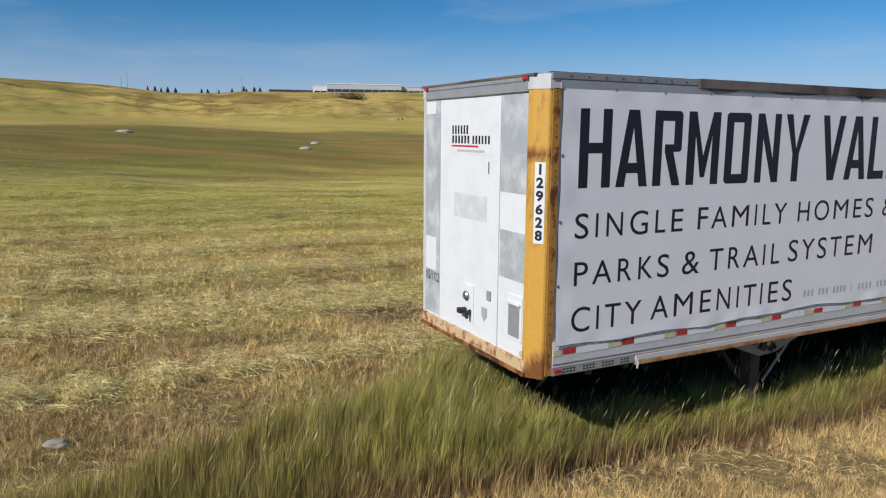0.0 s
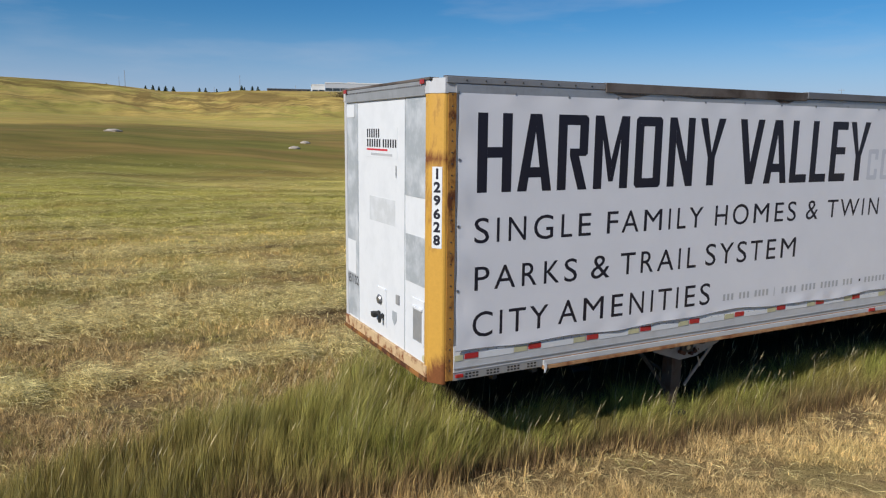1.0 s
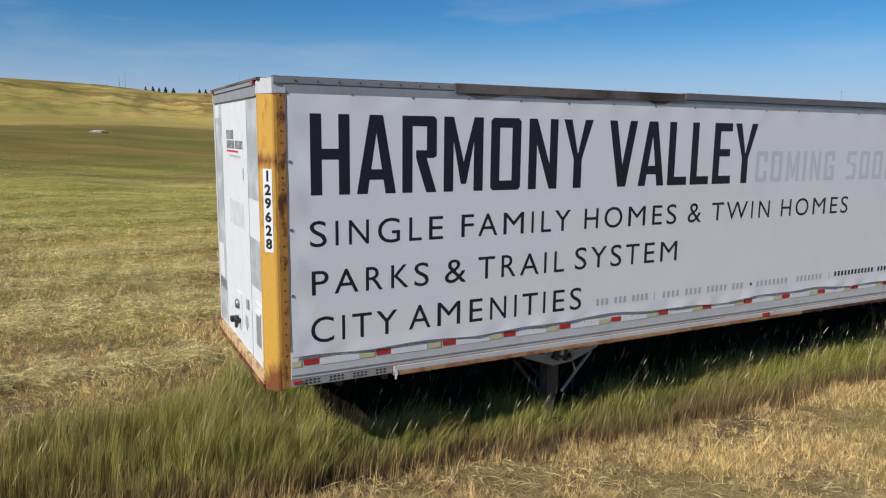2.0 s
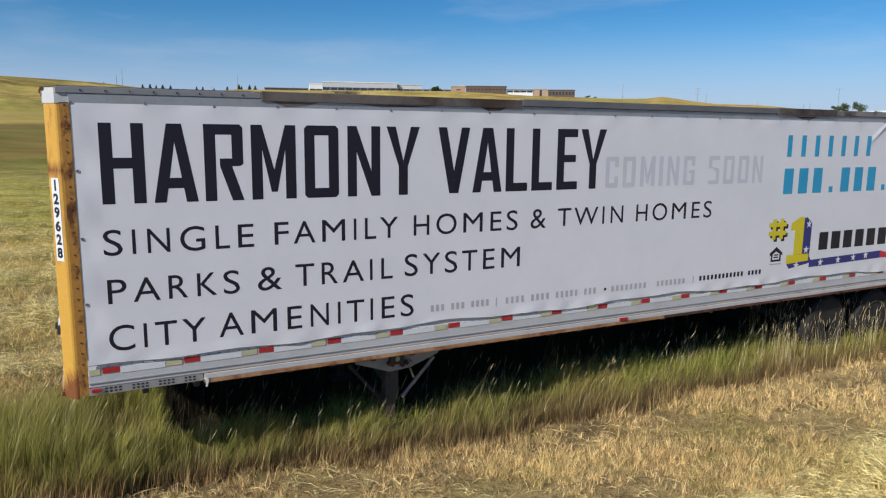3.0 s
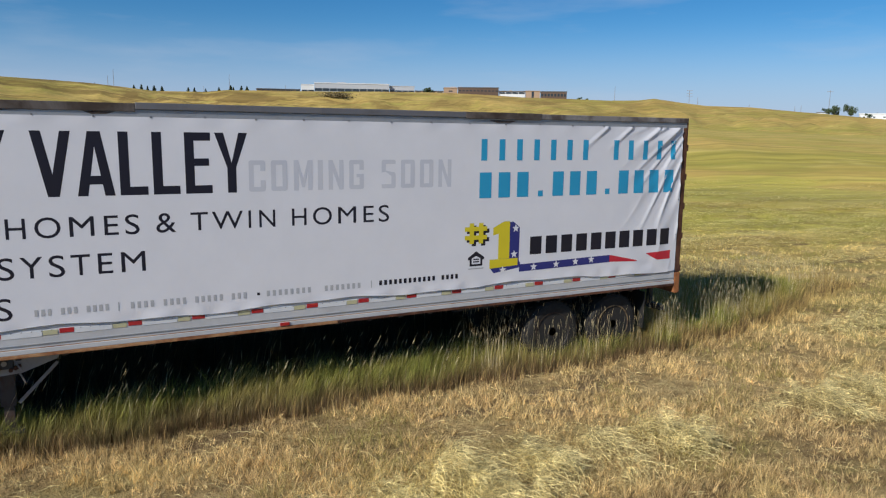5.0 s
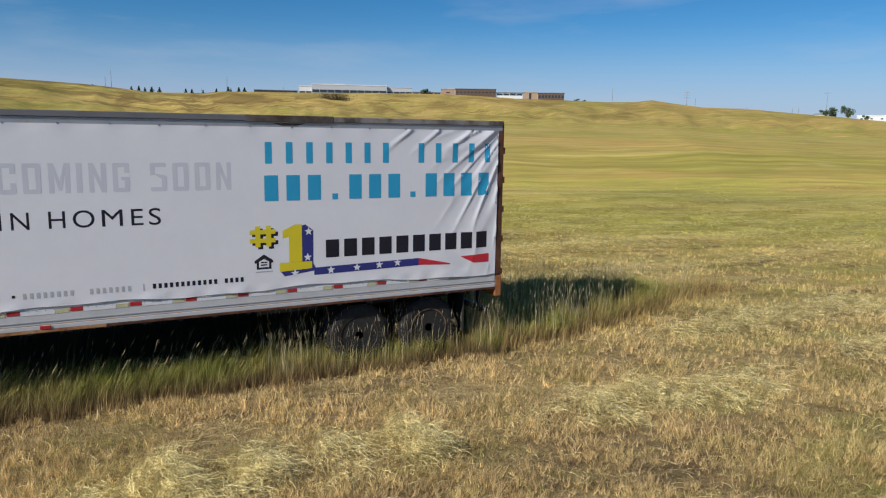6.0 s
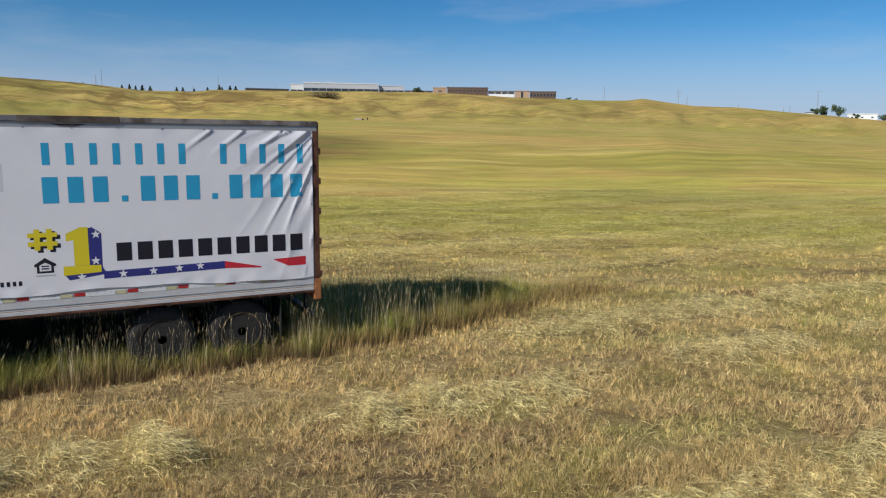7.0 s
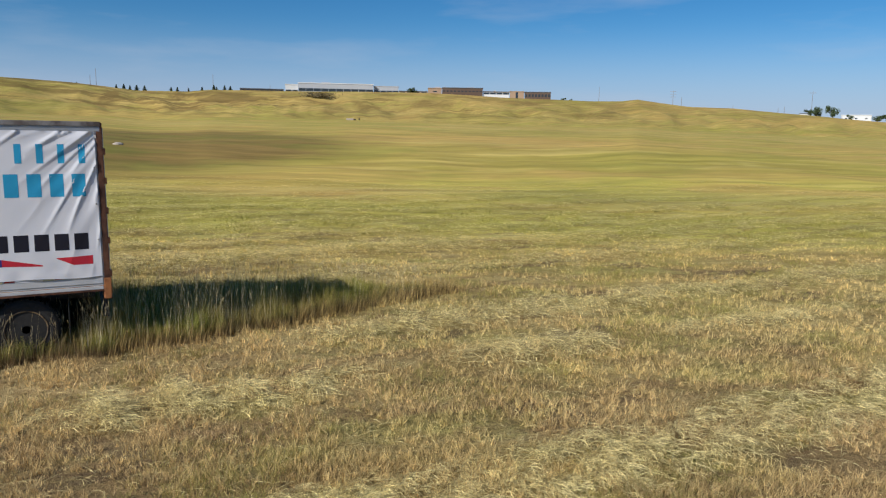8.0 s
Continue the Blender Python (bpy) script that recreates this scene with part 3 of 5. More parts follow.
def build_trailer():
    t = thing("semi_trailer", "old white box trailer with ochre posts standing in tall grass", "trailer")
    # shell
    part("side_panel", box(0.16, L - 0.08, 0.012, 0.045, BOT + 0.06, TOP - 0.04), "white", t)
    part("side_panel", box(0.16, L - 0.08, W - 0.045, W - 0.012, BOT + 0.06, TOP - 0.04), "white", t)
    front = part("front_panel", box(0.012, 0.05, 0.15, W - 0.15, BOT + 0.04, TOP - 0.06), "white", t, "scuffed white front wall with bare metal strips")
    part("roof", box(0.16, L - 0.04, 0.03, W - 0.03, TOP - 0.035, TOP - 0.012), "alu", t)
    part("floor_deck", box(0.16, L - 0.06, 0.03, W - 0.03, BOT + 0.02, BOT + 0.09), "steel", t)
    # corner posts with a chamfered face
    for s in (0, 1):
        f = (lambda y: y) if s == 0 else (lambda y: W - y)
        poly = [(0.0, f(0.21)), (0.0, f(0.135)), (0.012, f(0.112)), (0.088, f(0.008)), (0.105, f(0.0)), (0.125, f(0.0)), (0.125, f(0.05)), (0.06, f(0.21))]
        post = part("corner_post", column(poly, BOT - 0.03, TOP - 0.15), "yellow" if s == 0 else "rail", t, "ochre painted corner post with rust stains" if s == 0 else "chalky white corner post")
        part("post_flange", column([(0.125, f(-0.006)), (0.205, f(-0.006)), (0.205, f(0.02)), (0.125, f(0.02))], BOT + 0.0, TOP - 0.14), "ochre_flange" if s == 0 else "rail", post, "ochre flange eaten by rust along its rivets" if s == 0 else "")
        part("edge_strip", column([(0.2055, f(-0.004)), (0.2175, f(-0.004)), (0.2175, f(0.012)), (0.2055, f(0.012))], BOT + 0.25, TOP - 0.15), "alu", post, "thin aluminium edge strip")
        bm = None
        for i in range(26):
            z = BOT + 0.1 + i * 0.104
            bm = tube((0.165, f(-0.005), z), (0.165, f(-0.010), z), 0.008, 6, bm=bm)
        tagged(part("rivet_row", bm, "steel", post), kind="stuff")
        part("corner_cap", column([(-0.006, f(0.215)), (-0.006, f(0.13)), (0.09, f(-0.006)), (0.2, f(-0.006)), (0.2, f(0.06)), (0.06, f(0.215))], TOP - 0.147, TOP - 0.012, None), "rail", post, "pale cast corner cap")
    # rails
    tr = part("top_rail", box(0.2, L - 0.02, -0.016, 0.03, TOP - 0.145, TOP - 0.06, 0.004), "alu", t)
    # the cap along the roof: bare grey lengths with stained ones between
    caps = ((0.1, 1.9, "cap_grey", 0.058, 0.0), (1.902, 4.96, "roof_edge", 0.082, 0.014), (4.962, 9.36, "cap_dark", 0.056, 0.024), (9.362, 10.68, "roof_edge", 0.07, 0.028), (10.682, L - 0.01, "cap_worn", 0.06, 0.02))
    for x0, x1, m, deep, up in caps:
        part("roof_cap", box(x0, x1, -0.022 - up * 0.6, 0.05, TOP - deep, TOP + up, 0.006), m, tr, "stained dark roof cap" if m == "roof_edge" else "dull grey roof cap")
    part("roof_seal", box(0.1, 1.9, 0.0, 0.06, TOP + 0.0005, TOP + 0.009, 0.002), "roof_edge", tr, "black sealant bead")
    rs = random.Random(31)
    for x, w, hgt in ((2.0, 0.5, 0.06), (2.9, 0.9, 0.03), (4.4, 0.35, 0.045), (9.75, 0.5, 0.05)):
        a = [x, x + w * 0.3, x + w * 0.7, x + w]
        part("stain", prism([(a[0], TOP - 0.085), (a[1], TOP - 0.085 - hgt * 0.8), (a[2], TOP - 0.085 - hgt * (0.5 + 0.5 * rs.random())), (a[3], TOP - 0.085)], -0.0185, -0.0165), "roof_edge", tr, "dark weathering stain")
    bm = None
    for i in range(66):
        x = 0.3 + i * 0.2032
        bm = tube((x, -0.022, TOP - 0.03), (x, -0.0285, TOP - 0.03), 0.009, 6, bm=bm)
    tagged(part("rivet_row", bm, "steel", tr), kind="stuff")
    part("top_rail", box(0.2, L - 0.02, W - 0.03, W + 0.016, TOP - 0.145, TOP, 0.004), "alu", t)
    fr = part("front_top_rail", box(-0.014, 0.05, 0.215, W - 0.215, TOP - 0.165, TOP - 0.03, 0.004), "alu", t)
    part("front_roof_edge", box(-0.02, 0.08, 0.1, W - 0.1, TOP - 0.028, TOP - 0.004, 0.004), "roof_edge", fr)
    bm = None
    for i in range(44):
        y = 0.27 + i * 0.048
        bm = tube((-0.012, y, TOP - 0.07), (-0.02, y, TOP - 0.07), 0.008, 6, bm=bm)
    tagged(part("rivet_row", bm, "steel", fr), kind="stuff")
    for y in (0.24, W - 0.24):
        lamp = part("marker_lamp", box(-0.032, -0.021, y - 0.045, y + 0.045, TOP - 0.06, TOP - 0.02, 0.004), "lamp_red", fr, "red front marker lamp")
    # lower rail: a wide grey band, a stepped lip and its rust
    br = part("bottom_rail", box(0.205, L - 0.1, -0.012, 0.03, BOT + 0.07, BOT + 0.235, 0.004), "rail", t)
    part("rail_groove", box(0.205, L - 0.1, -0.02, 0.02, BOT + 0.105, BOT + 0.118, 0.003), "alu", br)
    part("lower_lip", box(1.25, L - 0.1, -0.022, 0.05, BOT + 0.005, BOT + 0.062, 0.006), "rail", br)
    part("rust_seam", box(1.25, L - 0.1, -0.014, 0.02, BOT + 0.0625, BOT + 0.0695), "lip", br, "rust line along the rail seam")
    part("lip_edge", box(1.25, 7.4, -0.027, 0.05, BOT - 0.036, BOT + 0.002, 0.005), "lip", br, "orange rusty bottom edge")
    part("lip_edge", box(7.402, L - 0.1, -0.027, 0.05, BOT - 0.032, BOT + 0.002, 0.005), "rear_rust", br, "dark rusty bottom edge")
    part("coupler_plate", box(0.205, 1.24, -0.008, 0.05, BOT - 0.01, BOT + 0.065, 0.003), "alu", br)
    bm = None
    for i in range(21):
        if i % 6 in (4, 5):
            continue
        for z in (0.015, 0.045):
            x = 0.34 + i * 0.04
            bm = box(x, x + 0.024, -0.011, 0.0, BOT + z - 0.008, BOT + z + 0.008, 0, bm)
    tagged(part("slot_row", bm, "black", br), kind="stuff")
    part("marker_lamp", box(0.225, 0.31, -0.028, -0.01, BOT + 0.02, BOT + 0.055, 0.006), "lamp_red", br)
    part("marker_lamp", box(6.60, 6.73, -0.036, -0.02, BOT + 0.012, BOT + 0.058, 0.006), "lamp_red", br)
    part("torn_tag", prism([(1.235, BOT + 0.02), (1.275, BOT + 0.03), (1.29, BOT - 0.01), (1.27, BOT - 0.075), (1.255, BOT - 0.07), (1.262, BOT - 0.01)], -0.034, -0.028), "white", br)
    bfar = part("bottom_rail", box(0.205, L - 0.1, W - 0.03, W + 0.012, BOT, BOT + 0.235, 0.004), "alu", t)
    fb = part("front_bottom_rail", box(-0.018, 0.06, 0.15, W - 0.15, BOT - 0.02, BOT + 0.125, 0.008), "rail_rust", t, "flaking orange front sill")
    part("sill_lip", box(-0.03, 0.06, 0.15, W - 0.15, BOT - 0.03, BOT + 0.015, 0.006), "flange", fb)
    part("tape_band", box(0.207, L - 0.1, -0.0115, 0.011, BOT + 0.2365, BOT + 0.335), "white", br)
    bm = None
    for i in range(132):
        x = 0.28 + i * 0.1016
        bm = tube((x, -0.0115, BOT + 0.262), (x, -0.0165, BOT + 0.262), 0.0065, 6, bm=bm)
    tagged(part("rivet_row", bm, "zinc", br), kind="stuff")
    # reflective tape
    for i in range(18):
        x, z = 0.325 + i * 0.7385, BOT + 0.218 + 0.012 * min(i, 6) / 3
        if i < 17:
            part("reflector", box(x + 0.156, x + 0.56, -0.0155, -0.0125, z - 0.034, z + 0.028), "white", br, "white reflective tape")
        part("reflector", box(x, x + 0.152, -0.017, -0.0125, z - 0.02, z + 0.034), "red_tape", br, "red reflective tape")
        part("reflector", box(x - (0.17 if i else 0.11), x - 0.02, -0.0165, -0.0125, z - 0.03, z + 0.026), "pale_tape", br, "aged pale reflective tape")
    # front wall fittings
    sheets = ((2.04, 2.43, 1.2, 3.73, 0.004), (0.215, 0.685, 2.79, 3.74, 0.004), (0.23, 0.675, 1.93, 2.41, 0.004))
    for y0, y1, z0, z1, d in sheets:
        part("metal_sheet", box(0.012 - d, 0.013, y0, y1, z0, z1), "sheet", front, "bare scuffed metal sheet")
    for y0, y1, z0, z1 in ((2.13, 2.40, 3.575, 3.72), (2.11, 2.39, 1.73, 2.13)):
        part("paint_patch", box(0.003, 0.007, y0, y1, z0, z1), "white", front)
    part("faded_decal", box(0.0095, 0.0118, 0.95, 1.67, 2.44, 2.71), "decal", front, "ghost of a removed sticker")
    sign = part("sign_plate", box(0.0095, 0.0118, 0.885, 1.765, 3.14, 3.46), "white", front, "white enamelled plate with black and red markings")
    for y0, y1, z0, z1, m in ((1.36, 1.75, 3.35, 3.445, "ink"), (1.33, 1.75, 3.25, 3.335, "ink"), (0.90, 1.29, 3.25, 3.335, "ink"),
                              (1.15, 1.745, 3.212, 3.232, "red_ink"), (1.02, 1.62, 3.160, 3.185, "grey_ink")):
        n = max(1, round((y1 - y0) / 0.066)) if m == "ink" else 1
        for k in range(n):
            w = (y1 - y0) / n
            part("sign_bar", box(0.008, 0.0094, y0 + k * w + (0.015 if n > 1 else 0), y0 + (k + 1) * w - (0.015 if n > 1 else 0), z0, z1), m, sign)
    for y in (2.03, 0.70):
        part("panel_seam", box(0.0075, 0.0125, y - 0.006, y + 0.006, 1.18, 3.74), "sheet", front)
    gl = part("gladhand_plate", box(0.0, 0.012, 1.19, 1.45, 1.3, 1.72, 0.004), "white", front, "air line plate")
    part("socket", lathe([(0.05, -0.012), (0.055, 0.0), (0.04, 0.015)], 16), "zinc", gl).matrix_basis = pose(-0.02, 1.33, 1.59, 0, 0, 90)
    part("coupling", join(tube((-0.01, 1.34, 1.43), (-0.07, 1.37, 1.42), 0.03, 12), box(-0.085, -0.035, 1.33, 1.42, 1.385, 1.445, 0.012)), "black", gl)
    part("coupling", join(tube((-0.0, 1.25, 1.43), (-0.05, 1.24, 1.40), 0.024, 12), box(-0.065, -0.035, 1.22, 1.26, 1.35, 1.44, 0.01)), "black", gl)
    part("junction_box", box(-0.008, 0.011, 0.83, 0.90, 1.63, 1.73, 0.006), "grey_steel", front)
    part("shield_sticker", prism([(0.0, 0.0), (0.11, 0.0), (0.11, -0.09), (0.055, -0.15), (0.0, -0.09)], -0.002, 0.002), "sheet", front).matrix_basis = pose(0.008, 1.02, 1.53, 0, 0, -90)
    vent = part("document_box", box(0.002, 0.012, 0.235, 0.505, 1.33, 1.79, 0.004), "white", front, "white framed document box")
    part("recess", box(-0.001, 0.004, 0.275, 0.475, 1.365, 1.68), "alu", vent)
    part("hood", box(-0.02, 0.004, 0.255, 0.49, 1.69, 1.715, 0.004), "white", vent)
    part("round_sticker", tube((0.012, 0.24, 1.22), (0.006, 0.24, 1.22), 0.035, 16), "pale_tape", front)
    # rear frame, doors and hinges
    for s in (0, 1):
        f = (lambda y: y) if s == 0 else (lambda y: W - y)
        y0, y1 = sorted((f(-0.015), f(0.13)))
        rp = part("rear_post", box(L - 0.08, L + 0.015, y0, y1, BOT - 0.02, TOP, 0.008), "rear_rust", t, "rusty rear door post")
        for z in (1.32, 1.9, 2.42, 2.93, 3.43):
            y0, y1 = sorted((f(-0.012), f(0.09)))
            part("hinge", box(L + 0.012, L + 0.05, y0, y1, z - 0.055, z + 0.055, 0.01), "rear_rust", rp)
        y0, y1 = sorted((f(0.06), f(W / 2 - 0.008)))
        door = part("rear_door", box(L - 0.03, L + 0.025, y0, y1, BOT + 0.1, TOP - 0.12, 0.008), "white", t, "white rear door")
        yb = f(W / 2 - 0.2)
        part("lock_bar", tube((L + 0.05, yb, BOT + 0.06), (L + 0.05, yb, TOP - 0.08), 0.017, 8), "zinc", door)
        part("lock_handle", box(L + 0.045, L + 0.065, min(yb, f(W / 2 - 0.6)), max(yb, f(W / 2 - 0.6)), 1.62, 1.66, 0.004), "zinc", door)
    part("rear_header", box(L - 0.08, L + 0.012, 0.132, W - 0.132, TOP - 0.12, TOP, 0.006), "rear_rust", t)
    part("rear_sill", box(L - 0.1, L + 0.02, -0.02, W + 0.02, BOT - 0.16, BOT + 0.08, 0.01), "sill_rust", t, "orange rusty rear sill")
    part("sill_bracket", box(L - 0.085, L + 0.03, -0.024, 0.1, BOT - 0.17, BOT + 0.2, 0.012), "sill_rust", t, "orange rusted corner bracket")
    guard = part("rear_guard", box(L - 0.12, L - 0.02, 0.25, W - 0.25, 0.5, 0.6, 0.01), "steel", t)
    for y in (0.6, W - 0.6):
        part("guard_strut", box(L - 0.1, L - 0.03, y - 0.05, y + 0.05, 0.6, BOT - 0.15, 0.006), "steel", guard)
    # under the floor
    for i in range(26):
        x = 0.7 + i * 0.48
        part("crossmember", box(x - 0.03, x + 0.03, 0.04, W - 0.04, BOT - 0.075, BOT + 0.018), "steel", t)
    for y in (0.75, W - 0.75):
        part("slider_rail", box(9.6, 13.5, y - 0.06, y + 0.06, 0.78, BOT - 0.076, 0.006), "steel", t)
    part("kingpin_plate", box(0.3, 1.4, 0.5, W - 0.5, BOT - 0.1, BOT - 0.077, 0.004), "steel", t)
    # landing gear
    for y in (0.36, W - 0.36):
        leg = part("landing_leg", join(box(3.345, 3.505, y - 0.08, y + 0.08, 0.36, BOT - 0.02, 0.008), box(3.37, 3.48, y - 0.055, y + 0.055, 0.06, 0.4, 0.006)), "leg", t, "dull rusty landing gear leg")
        part("foot", box(3.27, 3.58, y - 0.13, y + 0.13, 0.02, 0.07, 0.012), "steel", leg)
        part("gusset", prism([(2.88, BOT - 0.04), (4.02, BOT - 0.04), (3.97, 0.92), (3.6, 0.79), (3.34, 0.775), (2.93, 0.92)], y - 0.2, y - 0.185), "grey_steel", leg, "pale grey gusset plate")
        part("brace", box(-0.02, 0.02, -0.008, 0.008, 0.0, 0.62, 0.003), "pale_brace", leg, "pale flat diagonal brace").matrix_basis = Matrix.Translation((3.54, y - 0.1, 0.40)) @ pose(0, 0, 0, 0, 43.6, 0)
        part("brace", box(-0.02, 0.02, -0.008, 0.008, 0.0, 0.66, 0.003), "dark", leg, "dark flat diagonal brace").matrix_basis = Matrix.Translation((3.32, y - 0.02, 0.36)) @ pose(0, 0, 0, 0, -40, 0)
        gear = part("gearbox", box(3.33, 3.52, y - 0.235, y - 0.08, 0.86, BOT - 0.045, 0.012), "steel", leg, "dark gearbox with bolts")
        for x in (3.325, 3.365, 3.49, 3.54, 3.575):
            part("gear_bolt", tube((x, y - 0.25, 0.83 + 0.4 * abs(x - 3.45)), (x, y - 0.2, 0.83 + 0.4 * abs(x - 3.45)), 0.024, 8), "rear_rust", gear)
        part("spindle", tube((3.425, y - 0.25, 0.93), (3.425, y - 0.12, 0.93), 0.03, 10), "zinc", gear)
        if y < 1:
            part("crank_handle", join(tube((3.55, y - 0.24, 0.92), (3.60, y - 0.25, 0.84), 0.012, 6), tube((3.58, y - 0.25, 0.80), (3.63, y - 0.25, 0.68), 0.011, 6)), "zinc", gear)
    part("gear_shaft", tube((3.425, 0.4, 0.78), (3.425, W - 0.4, 0.78), 0.022, 8), "steel", t)
    part("cross_brace", tube((3.425, 0.42, 0.5), (3.425, W - 0.42, 0.9), 0.02, 8), "steel", t)
    # axles and dual wheels
    tyre_profile = [(0.30, 0.0), (0.40, -0.012), (0.47, 0.0), (0.505, 0.03), (0.512, 0.10), (0.512, 0.15), (0.505, 0.22), (0.47, 0.25), (0.40, 0.262), (0.30, 0.25)]
    for x in (11.14, 12.40):
        part("axle", tube((x, 0.2, 0.42), (x, W - 0.2, 0.42), 0.065, 12), "steel", t)
        for y in (0.75, W - 0.75):
            part("hanger", prism([(x - 0.45, 0.8), (x + 0.45, 0.8), (x + 0.12, 0.5), (x - 0.12, 0.5)], y - 0.04, y + 0.04), "steel", t)
        for y, s in ((0.12, 1), (0.44, 1), (W - 0.12, -1), (W - 0.44, -1)):
            e = new("wheel")
            e.parent = t
            e.matrix_basis = pose(x, y, 0.42, 0, 0, 0 if s == 1 else 180)
            part("tyre", lathe(tyre_profile, 40), "tyre", e, "worn black tyre")
            bm = None
            for k in range(40):
                a = 2 * math.pi * (k + 0.5) / 40
                for y0, y1 in ((0.02, 0.11), (0.14, 0.23)):
                    lug = box(-0.024, 0.024, y0, y1, 0.508, 0.526)
                    lug.transform(Matrix.Rotation(a, 4, "Y"))
                    bm = join(bm, lug)
            tagged(part("tread", bm, "tyre", e), kind="stuff")
            part("rim", lathe([(0.315, 0.02), (0.33, 0.0), (0.335, -0.012), (0.32, -0.012), (0.295, 0.03), (0.275, 0.085), (0.20, 0.10), (0.13, 0.06), (0.12, 0.02), (0.07, 0.0), (0.02, 0.0)], 32), "rim", e, "dirty steel rim with rust")
            if x > 12 and y in (0.12, W - 0.12):
                part("bead_ring", lathe([(0.316, 0.0), (0.333, -0.004), (0.335, -0.015), (0.324, -0.018), (0.312, -0.012), (0.316, 0.0)], 36, None, False), "ring", e, "tan painted rim edge")
            bm = None
            for k in range(10):
                a = 2 * math.pi * k / 10
                bm = tube((0.168 * math.cos(a), 0.09, 0.168 * math.sin(a)), (0.168 * math.cos(a), 0.045, 0.168 * math.sin(a)), 0.016, 6, bm=bm)
            part("lug_nuts", bm, "rim", e)
    for y in (0.08, W - 0.68):
        part("mud_flap", box(13.05, 13.065, y, y + 0.6, 0.28, 0.93, 0.003), "black", t)
    # unit number on a white strip on the post's chamfer, and the small markings on the front wall
    n = Vector((-0.094, -0.068, 0)).normalized()
    mid = Vector((0.05, 0.06, 0))
    ang = math.degrees(math.atan2(n.y, n.x)) + 90
    strip = box(-0.052, 0.052, -0.004, 0.0005, 2.34, 3.10)
    s = part("number_strip", strip, "white", t, "white strip with black unit number")
    s.matrix_basis = Matrix.Translation(mid) @ pose(0, 0, 0, 0, 0, ang)
    for i, ch in enumerate("129628"):
        z1 = 3.085 - i * 0.1235
        glyphs(ch, -0.036, 0.036, z1 - 0.1, z1, -0.0045, "ink", s, bold=0.045, name="digit")
    holder = glyphs("1", -0.03, 0.03, 2.95, 3.07, 0.0, "ink", front, name="digit")
    holder.matrix_basis = pose(0.009, 0.925, 0, 0, 0, -90)
    holder = glyphs("45/102", -0.19, 0.19, 1.60, 1.71, 0.0, "ink", front, name="marking")
    holder.matrix_basis = pose(0.0055, 2.22, 0, 0, 0, -90)
    return t


# ---- lettering ----
def text_mesh(s, bold=0.0):
    cu = bpy.data.curves.new("letters", "FONT")
    cu.body = s
    cu.resolution_u = 4
    cu.offset = bold
    ob = bpy.data.objects.new("letters", cu)
    scene.collection.objects.link(ob)
    me = bpy.data.meshes.new_from_object(ob.evaluated_get(bpy.context.evaluated_depsgraph_get()))
    bpy.data.objects.remove(ob)
    bpy.data.curves.remove(cu)
    return me


def glyphs(s, x0, x1, z0, z1, y, material, parent, bold=0.0, name="lettering", label=""):
    """Built-in font fitted into the box x0..x1, z0..z1 of the plane y."""
    me = text_mesh(s, bold)
    co = np.empty(len(me.vertices) * 3, dtype=np.float32)
    me.vertices.foreach_get("co", co)
    co = co.reshape(-1, 3)
    lo, hi = co.min(0), co.max(0)
    if s == "1":
        mid, half = (x0 + x1) / 2, (z1 - z0) * (hi[0] - lo[0]) / (hi[1] - lo[1]) / 2
        x0, x1 = mid - half, mid + half
    out = np.empty_like(co)
    out[:, 0] = x0 + (co[:, 0] - lo[0]) / (hi[0] - lo[0]) * (x1 - x0)
    out[:, 2] = z0 + (co[:, 1] - lo[1]) / (hi[1] - lo[1]) * (z1 - z0)
    if y is None:
        out[:, 1] = [banner_y(float(a), float(b)) - 0.0008 for a, b in zip(out[:, 0], out[:, 2])]
    else:
        out[:, 1] = y
    me.vertices.foreach_set("co", out.reshape(-1))
    me.update()
    me.materials.clear()
    me.materials.append(M[material])
    me.name = name
    ob = new(name, me)
    ob.parent = parent
    if label:
        tagged(ob, label)
    return ob


# ink width, left and right space of humanist capitals, in cap heights
CAPS = {"S": (0.62, 0.14, 0.14), "I": (0.115, 0.18, 0.18), "N": (0.765, 0.21, 0.21), "G": (0.88, 0.14, 0.165), "L": (0.52, 0.21, 0.095), "E": (0.60, 0.21, 0.14), "F": (0.58, 0.21, 0.125),
        "A": (0.93, 0.08, 0.08), "M": (1.01, 0.21, 0.21), "Y": (0.86, 0.08, 0.08), "H": (0.765, 0.21, 0.21), "O": (1.03, 0.135, 0.135), "T": (0.77, 0.095, 0.095), "W": (1.41, 0.08, 0.08),
        "P": (0.63, 0.21, 0.135), "R": (0.68, 0.21, 0.125), "K": (0.73, 0.21, 0.095), "C": (0.86, 0.135, 0.125), "&": (0.92, 0.125, 0.095)}


def spaced(s, x0, x1, z0, z1, parent):
    """A word set letter by letter between x0 and x1."""
    at, boxes = 0.0, []
    for i, ch in enumerate(s):
        w, left, right = CAPS[ch]
        at += left if i else 0.0
        boxes.append((ch, at, at + w))
        at += w + (right if i < len(s) - 1 else 0.0)
    k = (x1 - x0) / at
    for ch, a, c in boxes:
        over = 0.012 * (z1 - z0) / 0.25 if ch in "SGOC&" else 0.0
        glyphs(ch, x0 + a * k, x0 + c * k, z0 + 0.006 - over * 0.5, z1 - 0.006 + over * 0.5, None, "ink", parent, name="letter")


def smooth(a, b, v):
    t = min(1.0, max(0.0, (v - a) / (b - a)))
    return t * t * (3 - 2 * t)


